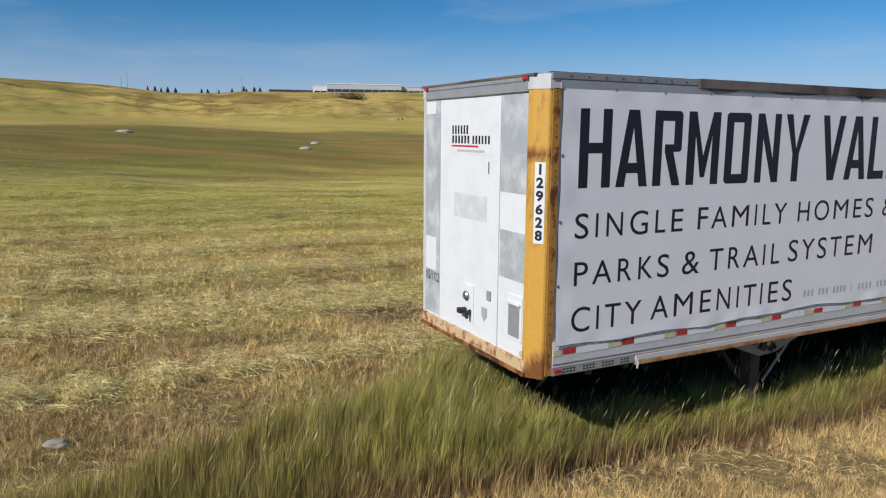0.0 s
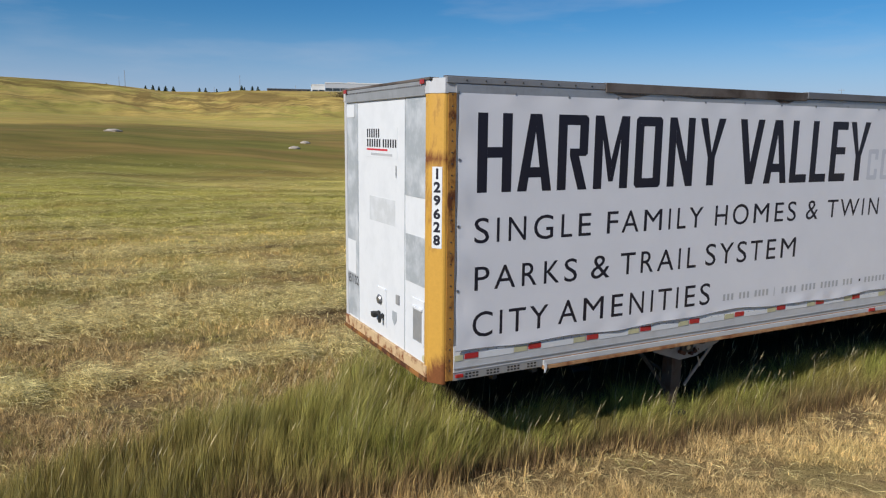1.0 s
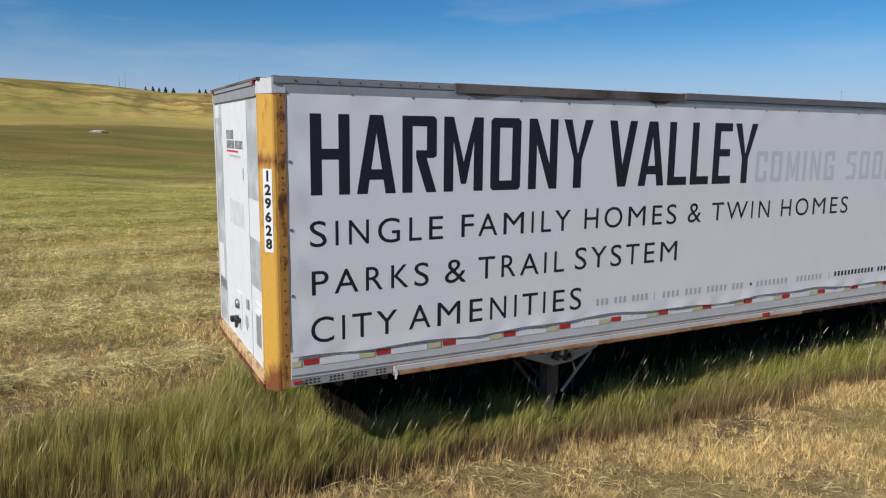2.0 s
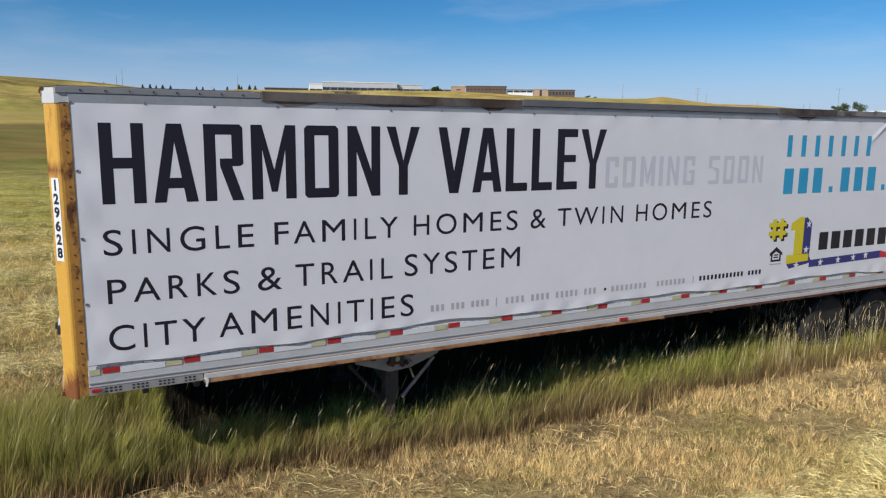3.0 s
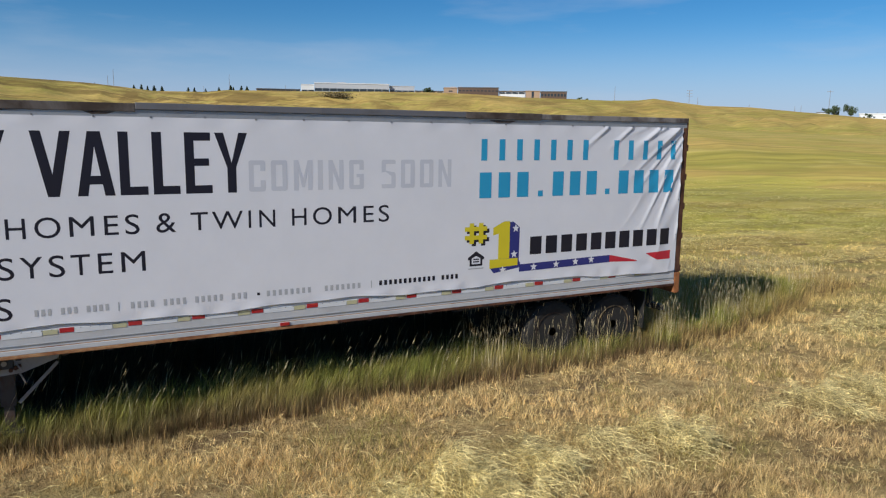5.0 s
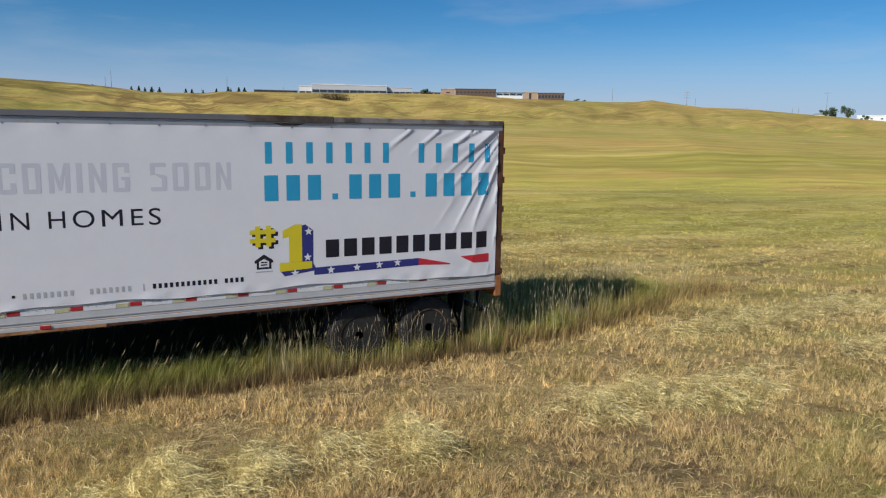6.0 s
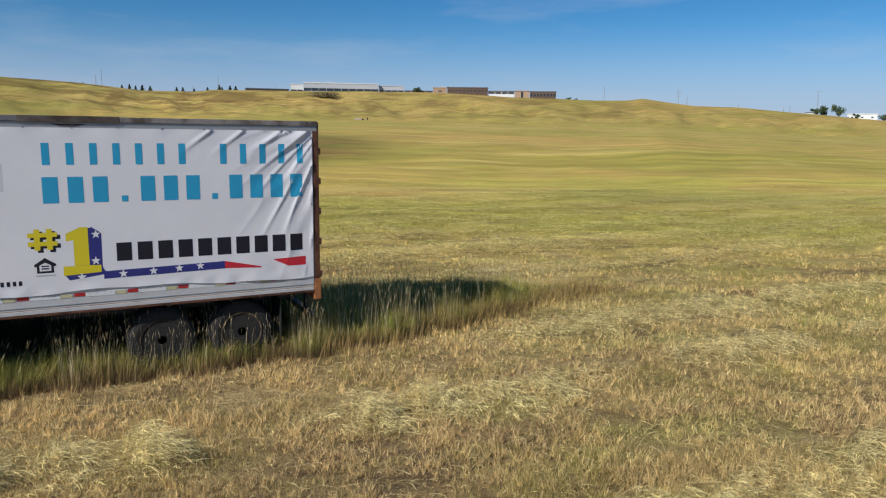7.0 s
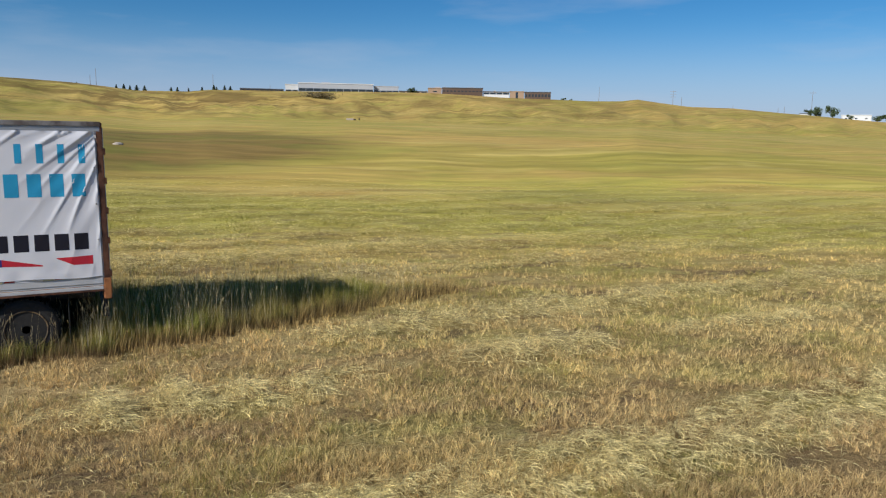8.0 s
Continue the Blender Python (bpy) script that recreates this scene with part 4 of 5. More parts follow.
def print_on(polys, lift=0.0):
    """Flat printed shapes that follow the cloth."""
    bm = bmesh.new()
    for k, poly in enumerate(polys):
        f = bm.faces.new([bm.verts.new((x, banner_y(x, z) - 0.0008 - 0.0001 * k - lift, z)) for x, z in poly])
        f.normal_update()
        if f.normal.y > 0:
            f.normal_flip()
    return bm


def banner_y(x, z):
    """The slack of the vinyl: nearly flat, with folds fanning out of the far upper corner and puckers on the hems."""
    y = -0.024
    k = smooth(12.0, 13.5, x)
    if k > 0:
        a = math.atan2(4.15 - z, 14.05 - x)
        d = math.hypot(4.15 - z, 14.05 - x)
        wave = math.sin(a * 19 + 0.9 * math.sin(d * 1.7)) + 0.55 * math.sin(a * 34 + 1.5 * d)
        crest = 1 - abs(wave) / 1.55
        y -= 0.022 * k * (max(0.0, crest) ** 2.6 - 0.25) * smooth(0.15, 0.8, d) * smooth(3.4, 1.6, d)
        y -= 0.006 * k * math.sin(a * 11 + 2) * smooth(0.2, 0.9, d)
        y -= 0.012 * k * math.sin(9 * x + 5 * z) * smooth(2.2, 1.4, z)
    for xb in (12.0, 12.5, 13.1, 13.56):
        along, across = 0.8 * (xb - x) + 0.6 * (3.77 - z), 0.6 * (xb - x) - 0.8 * (3.77 - z)
        if 0 < along < 0.75:
            y -= 0.018 * math.exp(-(across / (0.016 + 0.04 * along)) ** 2) * smooth(0.75, 0.05, along)
    hem = smooth(1.46, 1.34, z)
    y -= hem * (0.007 * max(0, math.sin(5.1 * x + 1.2 * math.sin(1.3 * x))) + 0.005 * math.sin(13 * x + 2 * math.sin(2.1 * x)))
    top = smooth(3.62, 3.76, z)
    y -= top * 0.004 * math.cos(2 * math.pi * (x - 0.23) / 0.61)
    k = smooth(0.44, 0.24, x)
    y -= k * 0.008 * math.sin(9 * z + 4 * x)
    return min(y, -0.018)


def sheet(x0, x1, z0, z1, nx, nz, lift, bottom=None):
    """A piece of the banner's surface, lifted off it."""
    bm = bmesh.new()
    g = []
    for i in range(nx + 1):
        x = x0 + (x1 - x0) * i / nx
        lo = bottom(x) if bottom else z0
        g.append([bm.verts.new((x, banner_y(x, lo + (z1 - lo) * j / nz) - lift, lo + (z1 - lo) * j / nz)) for j in range(nz + 1)])
    for i in range(nx):
        for j in range(nz):
            f = bm.faces.new((g[i][j], g[i + 1][j], g[i + 1][j + 1], g[i][j + 1]))
            f.smooth = True
    return bm


def block_letter(ch, x0, x1, z0, z1, s):
    """Condensed block capitals from straight strokes of width s; returns convex polygons."""
    w, h = x1 - x0, z1 - z0
    c = s * 0.28
    P = lambda *pts: [(x0 + x, z0 + z) for x, z in pts]
    R = lambda a, b, d, e: P((a, d), (b, d), (b, e), (a, e))
    v = s * 0.92
    if ch == "H":
        return [R(0, s, 0, h), R(w - s, w, 0, h), R(s, w - s, h * 0.44, h * 0.44 + v)]
    if ch == "A":
        t = s * 0.62
        return [P((0, 0), (s, 0), (w / 2, h * 0.77), (w / 2, h), (w / 2 - t, h)), P((w - s, 0), (w, 0), (w / 2 + t, h), (w / 2, h), (w / 2, h * 0.77)),
                P((s * 0.95, h * 0.18), (w - s * 0.95, h * 0.18), (w - s * 1.2, h * 0.18 + v), (s * 1.2, h * 0.18 + v))]
    if ch == "R":
        return [R(0, s, 0, h), P((s, h - v), (w - s, h - v), (w, h - c), (w - c, h), (s, h)), P((w - s, h * 0.46), (w, h * 0.46 + c * 0.6), (w, h - c), (w - s, h - v)),
                P((s * 1.35, h * 0.455), (w - c, h * 0.455), (w, h * 0.46 + c * 0.6), (w - s, h * 0.455 + v * 0.75), (s * 1.35, h * 0.455 + v * 0.75)),
                P((w - s * 1.04, 0), (w, 0), (s * 2.4, h * 0.455), (s * 1.35, h * 0.455))]
    if ch == "M":
        return [R(0, s, 0, h), R(w - s, w, 0, h), P((w / 2 - s * 0.28, h * 0.1), (w / 2, h * 0.1), (w / 2, h * 0.40), (s, h), (s * 0.55, h)),
                P((w / 2, h * 0.1), (w / 2 + s * 0.28, h * 0.1), (w - s * 0.55, h), (w - s, h), (w / 2, h * 0.40))]
    if ch in "OCG":
        out = [P((0, c), (s, v), (s, h - v), (0, h - c)), P((c, 0), (w - c, 0), (w - s, v), (s, v), (0, c)), P((0, h - c), (s, h - v), (w - s, h - v), (w, h - c), (w - c, h), (c, h))]
        if ch == "O":
            out.append(P((w - s, v), (w - c, 0), (w, c), (w, h - c), (w - s, h - v)))
        else:
            out += [P((w - s, v), (w - c, 0), (w, c), (w, h * (0.36 if ch == "C" else 0.52)), (w - s, h * (0.36 if ch == "C" else 0.52))), P((w - s, h * 0.66), (w, h * 0.66), (w, h - c), (w - s, h - v))]
            if ch == "G":
                out.append(R(w * 0.5, w - s, h * 0.52 - v * 0.8, h * 0.52))
        return out
    if ch == "N":
        return [R(0, s * 0.94, 0, h), R(w - s * 0.94, w, 0, h), P((s * 0.94, h), (s * 0.94, h * 0.64), (w - s * 0.94, 0), (w - s * 0.94, h * 0.36))]
    if ch == "Y":
        return [P((0, h), (w / 2 - s / 2, h * 0.42), (w / 2, h * 0.47), (w / 2, h * 0.5), (s, h)), P((w - s, h), (w / 2, h * 0.5), (w / 2, h * 0.47), (w / 2 + s / 2, h * 0.42), (w, h)),
                P((w / 2 - s / 2, 0), (w / 2 + s / 2, 0), (w / 2 + s / 2, h * 0.42), (w / 2, h * 0.47), (w / 2 - s / 2, h * 0.42))]
    if ch == "V":
        return [P((0, h), (w / 2 - s * 0.54, 0), (w / 2, 0), (w / 2, h * 0.34), (s, h)), P((w - s, h), (w / 2, h * 0.34), (w / 2, 0), (w / 2 + s * 0.54, 0), (w, h))]
    if ch == "L":
        return [R(0, s, 0, h), R(s, w, 0, v)]
    if ch == "E":
        return [R(0, s, 0, h), R(s, w, 0, v), R(s, w * 0.97, h - v, h), R(s, w * 0.9, h * 0.455, h * 0.455 + v * 0.9)]
    if ch == "I":
        return [R(0, w, 0, h)]
    if ch == "S":
        return [P((c, 0), (w - c, 0), (w, c), (w - s, v), (0, v), (0, c)), P((w - s, v), (w, c), (w, h * 0.5), (w - s, h * 0.43)), P((0, h * 0.55), (s, h * 0.58), (w - s, h * 0.43), (w, h * 0.5), (w - c, h * 0.56), (s, h * 0.62)),
                P((0, h * 0.55), (s, h * 0.6), (s, h - v), (0, h - c)), P((0, h - c), (s, h - v), (w, h - v), (w, h - c), (w - c, h), (c, h))]
    return [R(0, w, 0, h)]


def build_banner():
    b = thing("vinyl_banner", "white printed vinyl banner on the trailer side, creased at one end", "banner")
    hem = lambda x: 1.335 + 0.02 * math.sin(1.9 * x + 0.4) + 0.012 * math.sin(5.1 * x) - 0.075 * smooth(11.5, 13.6, x) + 0.03 * smooth(0.9, 2.0, x) - 0.02
    part("cloth", sheet(0.219, 13.615, 1.33, 3.768, 760, 80, 0.0, hem), "vinyl", b, "white vinyl cloth")
    # rope along the hem
    bm = None
    for i in range(67):
        a, c = 0.21 + i * 0.2, 0.21 + (i + 1) * 0.2
        bm = tube((a, banner_y(a, hem(a)) - 0.002, hem(a)), (c, banner_y(c, hem(c)) - 0.002, hem(c)), 0.0032, 5, bm=bm)
    part("hem_cord", bm, "zinc", b, "thin grey lacing cord")
    stud = box(-0.011, 0.011, -0.0035, 0.0035, -0.012, 0.012, 0.003)
    stud_mesh = bpy.data.meshes.new("bolt")
    stud.to_mesh(stud_mesh)
    stud.free()
    stud_mesh.materials.append(M["zinc"])
    for i in range(22):
        o = new("bolt", stud_mesh)
        o.parent = b
        o.location = (0.83 + (i - 1) * 0.614, -0.029, 3.772 + 0.006 * math.sin(i * 2.3))
    for x in (0.232, 13.585):
        for z in (3.165, 2.545, 1.93):
            o = new("bolt", stud_mesh)
            o.parent = b
            o.location = (x, banner_y(x, z) - 0.004, z)
    # headline
    spans = (("H", 0.422, 0.80), ("A", 0.868, 1.268), ("R", 1.335, 1.705), ("M", 1.785, 2.235), ("O", 2.325, 2.69), ("N", 2.79, 3.16), ("Y", 3.235, 3.63),
             ("V", 3.86, 4.265), ("A", 4.305, 4.70), ("L", 4.755, 5.06), ("L", 5.12, 5.422), ("E", 5.487, 5.80), ("Y", 5.84, 6.24))
    for ch, x0, x1 in spans:
        part("headline_letter", print_on(block_letter(ch, x0, x1, 2.855, 3.597, 0.108)), "ink", b)
    ghost = "COMINGSOON"
    starts = [6.248, 6.53, 6.825, 7.148, 7.295, 7.585, 8.055, 8.345, 8.638, 8.93]
    for ch, x0 in zip(ghost, starts):
        w = 0.068 if ch == "I" else 0.25 if ch == "M" else 0.208
        part("ghost_letter", print_on(block_letter(ch, x0, x0 + w, 2.862, 3.255, 0.062)), "ghost", b, "faded grey letter")
    # plain capitals in four lines
    words = (("SINGLE", 0.429, 1.786, 2.372, 2.618), ("FAMILY", 2.02, 3.37, 2.378, 2.622), ("HOMES", 3.585, 4.94, 2.385, 2.627), ("&", 5.15, 5.352, 2.388, 2.627),
             ("TWIN", 5.55, 6.57, 2.392, 2.628), ("HOMES", 6.815, 8.168, 2.395, 2.632),
             ("PARKS", 0.44, 1.63, 1.910, 2.153), ("&", 1.835, 2.06, 1.912, 2.158), ("TRAIL", 2.227, 3.305, 1.92, 2.168), ("SYSTEM", 3.475, 4.985, 1.93, 2.185),
             ("CITY", 0.425, 1.285, 1.452, 1.705), ("AMENITIES", 1.435, 3.565, 1.468, 1.725))
    for s, x0, x1, z0, z1 in words:
        spaced(s, x0 - 0.025, x1, z0, z1, b)
    # small print along the hem
    def bars(x0, x1, n, fill, z0, z1, m, name, step=None):
        w = (x1 - x0) / n
        for k in range(n):
            if step and k in step:
                continue
            a = x0 + (k + (1 - fill) / 2) * w
            part(name, sheet(a, a + w * fill, z0, z1, 4, 8, 0.002), m, b)

    bars(3.765, 4.568, 12, 0.55, 1.488, 1.566, "grey_ink", "print_bar", (3, 7))
    bars(4.776, 6.19, 19, 0.5, 1.485, 1.565, "grey_ink", "print_bar", (4, 9, 15))
    bars(6.414, 7.755, 17, 0.5, 1.485, 1.56, "grey_ink", "print_bar", (8, 9))
    bars(4.655, 4.667, 1, 1, 1.47, 1.575, "grey_ink", "divider_bar")
    bars(7.893, 7.905, 1, 1, 1.475, 1.575, "grey_ink", "divider_bar")
    bars(6.31, 6.345, 1, 1, 1.51, 1.545, "ink", "dot_bar")
    bars(8.0, 9.288, 17, 0.55, 1.497, 1.565, "ink", "print_bar", (12,))
    bars(9.527, 13.56, 13, 0.32, 3.235, 3.55, "teal", "print_bar", (7,))
    bars(9.55, 13.50, 12, 0.62, 2.68, 3.06, "teal", "print_bar", (3, 7))
    for k in (3, 7):
        a = 9.55 + (k + 0.36) * (13.50 - 9.55) / 12
        part("dot_bar", sheet(a, a + 0.09, 2.68, 2.77, 2, 2, 0.002), "teal", b)
    # coloured mark
    def shape(poly, m, name, k=0, label=""):
        part(name, print_on([poly], 0.0006 * k), m, b, label)

    for x in (9.50, 9.66):
        shape([(x, 1.965), (x + 0.075, 1.965), (x + 0.075, 2.275), (x, 2.275)], "ink", "mark_shadow", 0)
    for z in (2.025, 2.155):
        shape([(9.415, z), (9.80, z), (9.80, z + 0.065), (9.415, z + 0.065)], "ink", "mark_shadow", 0.5)
    for x in (9.46, 9.62):
        shape([(x, 2.0), (x + 0.075, 2.0), (x + 0.075, 2.31), (x, 2.31)], "lemon", "mark_bar", 1)
    for z in (2.06, 2.19):
        shape([(9.38, z), (9.76, z), (9.76, z + 0.065), (9.38, z + 0.065)], "lemon", "mark_bar", 2)
    shape([(9.89, 1.525), (10.40, 1.59), (10.34, 1.70), (10.345, 2.215), (10.22, 2.31), (9.98, 2.25), (9.98, 1.62), (9.83, 1.60)], "navy", "mark_shadow", 0)
    shape([(9.965, 1.74), (10.165, 1.74), (10.165, 2.315), (10.06, 2.315), (9.87, 2.225), (9.87, 2.11), (9.965, 2.13)], "lemon", "mark_block", 1)
    shape([(9.815, 1.60), (10.32, 1.625), (10.32, 1.735), (9.815, 1.74)], "lemon", "mark_block", 2)
    def star(x, z, r):
        pts = [(x + (r if i % 2 == 0 else r * 0.42) * math.sin(i * math.pi / 5), z + (r if i % 2 == 0 else r * 0.42) * math.cos(i * math.pi / 5)) for i in range(10)]
        shape(pts, "vinyl", "star", 6, "white star")

    for x, z in ((10.05, 1.565), (10.62, 1.575), (11.05, 1.585), (11.43, 1.60), (11.75, 1.615), (10.25, 1.80), (10.27, 2.2)):
        star(x, z, 0.068)
    def ribbon(x0, x1, top, low, m):
        bm = bmesh.new()
        n = 60
        rows = []
        for i in range(n + 1):
            x = x0 + (x1 - x0) * i / n
            a, c = low(i / n), top(i / n)
            rows.append([bm.verts.new((x, banner_y(x, a + (c - a) * j / 4) - 0.0022, a + (c - a) * j / 4)) for j in range(5)])
        for i in range(n):
            for j in range(4):
                bm.faces.new((rows[i][j], rows[i + 1][j], rows[i + 1][j + 1], rows[i][j + 1]))
        part("flag_stripe", bm, m, b)

    ribbon(10.35, 12.134, lambda u: 1.63 + 0.035 * u, lambda u: 1.515 + 0.03 * u, "navy")
    ribbon(12.134, 12.72, lambda u: 1.665 - 0.125 * u, lambda u: 1.548 - 0.028 * u, "red_ink")
    ribbon(12.93, 13.48, lambda u: 1.645 + 0.02 * u, lambda u: 1.635 - 0.12 * min(1, u * 2.2), "red_ink")
    bars(10.50, 13.47, 10, 0.72, 1.775, 2.055, "ink", "print_bar")
    shape([(9.44, 1.79), (9.58, 1.885), (9.72, 1.79), (9.72, 1.755), (9.69, 1.755), (9.69, 1.66), (9.47, 1.66), (9.47, 1.755), (9.44, 1.755)], "ink", "house_mark", 0)
    for x0, x1, z0, z1 in ((9.505, 9.655, 1.69, 1.775),):
        shape([(x0, z0), (x1, z0), (x1, z1), ((x0 + x1) / 2, z1 + 0.04), (x0, z1)], "vinyl", "house_mark", 1)
    for z in (1.715, 1.752):
        shape([(9.53, z), (9.63, z), (9.63, z + 0.02), (9.53, z + 0.02)], "ink", "house_mark", 2)
    bars(9.45, 9.71, 1, 1, 1.615, 1.63, "grey_ink", "print_bar")
    return b


trailer = build_trailer()
banner = build_banner()


# ---- the hilltop ----
def spot(az, r):
    a = radians(az)
    x, y = VIEW[0] + r * math.cos(a), VIEW[1] + r * math.sin(a)
    return Vector((x, y, float(ground_z(x, y))))


def on_slope(az, elev, r0=60):
    """Where the line of sight at that bearing and elevation comes down on the land."""
    r = r0
    while r < CREST:
        p = spot(az, r)
        if p.z >= VIEW[2] + r * math.tan(radians(elev)):
            return p, r
        r += 1.0
    return spot(az, CREST), CREST


def building(name, label, az0, az1, r, h, depth, wall, windows=0, win_h=(0.35, 0.7), gap=0.14, roof="roof_dark", units=(), r2=None, sink=1.2):
    a, b = spot(az0, r), spot(az1, r2 or r)
    e = thing(name, label, "building")
    d = (b - a)
    length = Vector((d.x, d.y, 0)).length
    e.matrix_basis = Matrix.Translation((a.x, a.y, max(a.z, b.z) - sink)) @ pose(0, 0, 0, 0, 0, math.degrees(math.atan2(d.y, d.x)))
    h += sink
    part("wall", box(0, length, 0, depth, 0, h), wall, e)
    part("roof", box(-0.25, length + 0.25, -0.25, depth + 0.25, h - 0.25, h + 0.25), roof, e)
    for i in range(windows):
        w = length / windows
        win = part("window", box(i * w + w * gap, (i + 1) * w - w * gap, -0.08, 0.06, sink + (h - sink) * win_h[0], sink + (h - sink) * win_h[1]), "glass", e)
    for u0, u1, uh in units:
        part("roof_unit", box(length * u0, length * u1, depth * 0.3, depth * 0.6, h + 0.24, h + uh), "wall_grey", e)
    return e


building("long_hall", "long low white and grey school hall on the hill", 74.0, 68.3, 527, 5.6, 30, "wall_grey", 10, (0.0, 0.36), 0.03, "wall_white", ((0.12, 0.22, 1.1), (0.3, 0.42, 1.4)))
building("end_block", "bright white end block of the hall", 74.97, 74.02, 529, 5.2, 30, "wall_white", 2, (0.0, 0.3), 0.05, "wall_white")
building("drum_wing", "grey curved wing beside the long hall", 68.25, 66.35, 530, 4.6, 22, "wall_grey", 4, (0.0, 0.36), 0.04, "wall_grey")
building("low_shed", "low dark roofed building beside the hall", 78.3, 75.1, 527, 1.5, 16, "wall_brown", 9, (0.3, 0.7), 0.14, "roof_dark")
building("link_corridor", "low tan corridor on the hilltop", 66.3, 64.1, 528, 1.4, 10, "wall_tan", 4, (0.3, 0.7), 0.14, "roof_dark")
building("tan_wing", "tan brick school wing with flat roof", 64.05, 63.0, 527, 3.9, 16, "wall_tan", 1, (0.3, 0.5), 0.35, "wall_tan", ((0.5, 0.9, 1.2),))
building("brown_wing", "brown brick school wing with window band", 62.95, 59.8, 526, 4.6, 22, "wall_brown", 11, (0.42, 0.58), 0.2, "roof_dark", ((0.02, 0.1, 1.0), (0.3, 0.36, 0.8), (0.62, 0.8, 0.9)))
building("entrance_canopy", "pale entrance hall between brick wings", 59.75, 57.75, 527, 3.6, 14, "wall_white", 4, (0.5, 0.85), 0.05, "wall_brown", ((0.4, 0.5, 1.2),))
building("tan_wing", "tan brick school wing with dark strip", 57.7, 56.6, 526, 4.9, 18, "wall_tan", 1, (0.0, 0.9), 0.42, "wall_tan", ((0.2, 0.4, 0.7),))
building("brown_wing", "brown brick school wing with tall windows", 56.55, 54.55, 525, 4.8, 18, "wall_brown", 8, (0.3, 0.68), 0.2, "roof_dark", ((0.5, 0.6, 0.8),))
building("white_house", "white farm shed behind trees", 34.3, 32.5, 540, 2.9, 16, "wall_white", 3, (0.15, 0.4), 0.38, "wall_white")
building("white_house", "small white shed on the rise", 36.9, 36.3, 545, 1.6, 8, "wall_white", 2, (0.2, 0.5), 0.35, "roof_dark")
building("tan_house", "low tan house among trees", 31.4, 30.4, 540, 2.6, 12, "wall_tan", 3, (0.3, 0.6), 0.3, "roof_dark")


def leaf_cloud(n, seed, shape, size):
    """n small leaf clumps inside a shape: verts of crossed quads."""
    rng = np.random.RandomState(seed)
    pts = shape(rng, n)
    a, b = rng.normal(size=(2, n, 3))
    a /= np.linalg.norm(a, axis=1)[:, None]
    b -= (a * b).sum(1)[:, None] * a
    b /= np.linalg.norm(b, axis=1)[:, None]
    s = (size * (0.6 + 0.8 * rng.rand(n)))[:, None]
    v = np.stack((pts - a * s, pts - b * s * 0.6, pts + a * s, pts + b * s * 0.6), 1)
    bm = bmesh.new()
    for q in v:
        bm.faces.new([bm.verts.new(p) for p in q])
    return bm


def conifer(seed):
    def crown(rng, n):
        h = rng.rand(n) ** 1.3
        r = (1 - h) ** 0.8 * (0.75 + 0.25 * np.sin(h * 40)) * 0.30 * np.sqrt(rng.rand(n)) * 1.15 + 0.02
        a = rng.rand(n) * 2 * math.pi
        return np.stack((r * np.cos(a), r * np.sin(a), 0.08 + 0.9 * h), 1)
    e = thing("conifer_tree", "dark conifer standing on the ridge", "tree", "conifers on the ridge")
    part("trunk", tube((0, 0, -0.1), (0, 0, 0.7), 0.03, 7, 0.012), "bark", e)
    part("crown", leaf_cloud(420, seed, crown, 0.07), "conifer", e)
    return e


def round_tree(seed, name, label, lobes=9):
    rng0 = np.random.RandomState(seed)
    c = np.stack((rng0.normal(0, 0.26, lobes), rng0.normal(0, 0.22, lobes), 0.12 + 0.66 * rng0.rand(lobes)), 1)
    def crown(rng, n):
        k = rng.randint(0, lobes, n)
        d = rng.normal(size=(n, 3))
        d /= np.linalg.norm(d, axis=1)[:, None]
        return c[k] + d * (0.23 * rng.rand(n) ** 0.4)[:, None]
    e = thing(name, label, "tree")
    bm = tube((0, 0, -0.1), (0, 0, 0.42), 0.035, 8, 0.024)
    for p in c[:6]:
        bm = tube((0, 0, 0.32), tuple(p), 0.02, 6, 0.006, bm)
    part("trunk", bm, "bark", e)
    part("crown", leaf_cloud(1100, seed, crown, 0.045), "leaf", e)
    return e


def set_tree(e, az, r, h, w=1.0, turn=0):
    p = spot(az, r)
    e.matrix_basis = Matrix.Translation((p.x, p.y, p.z - 0.3)) @ pose(0, 0, 0, 0, 0, turn) @ Matrix.Diagonal((h * w, h * w, h, 1))


first = conifer(11)
other = conifer(23)
rng = random.Random(4)
row = ((86.8, 2.6), (86.31, 3.3), (85.91, 3.0), (85.46, 3.6), (84.94, 3.4), (83.15, 3.0), (82.72, 3.0), (81.94, 2.4), (81.0, 2.6), (80.16, 3.4), (79.97, 2.4), (79.4, 3.2), (78.99, 3.0), (89.3, 1.2))
for i, (az, h) in enumerate(row):
    src = first if i % 2 == 0 else other
    e = src if i < 2 else copy_thing(src, Matrix.Identity(4))
    set_tree(e, az, 526, h * 1.15, 1.0 + 0.3 * rng.random(), rng.random() * 360)
big = round_tree(7, "broadleaf_tree", "dark green broadleaf tree by the white shed")
set_tree(big, 35.85, 534, 7.6, 1.1)
big = round_tree(12, "broadleaf_tree", "tall open-crowned broadleaf tree by the shed")
set_tree(big, 34.82, 533, 8.8, 0.8)
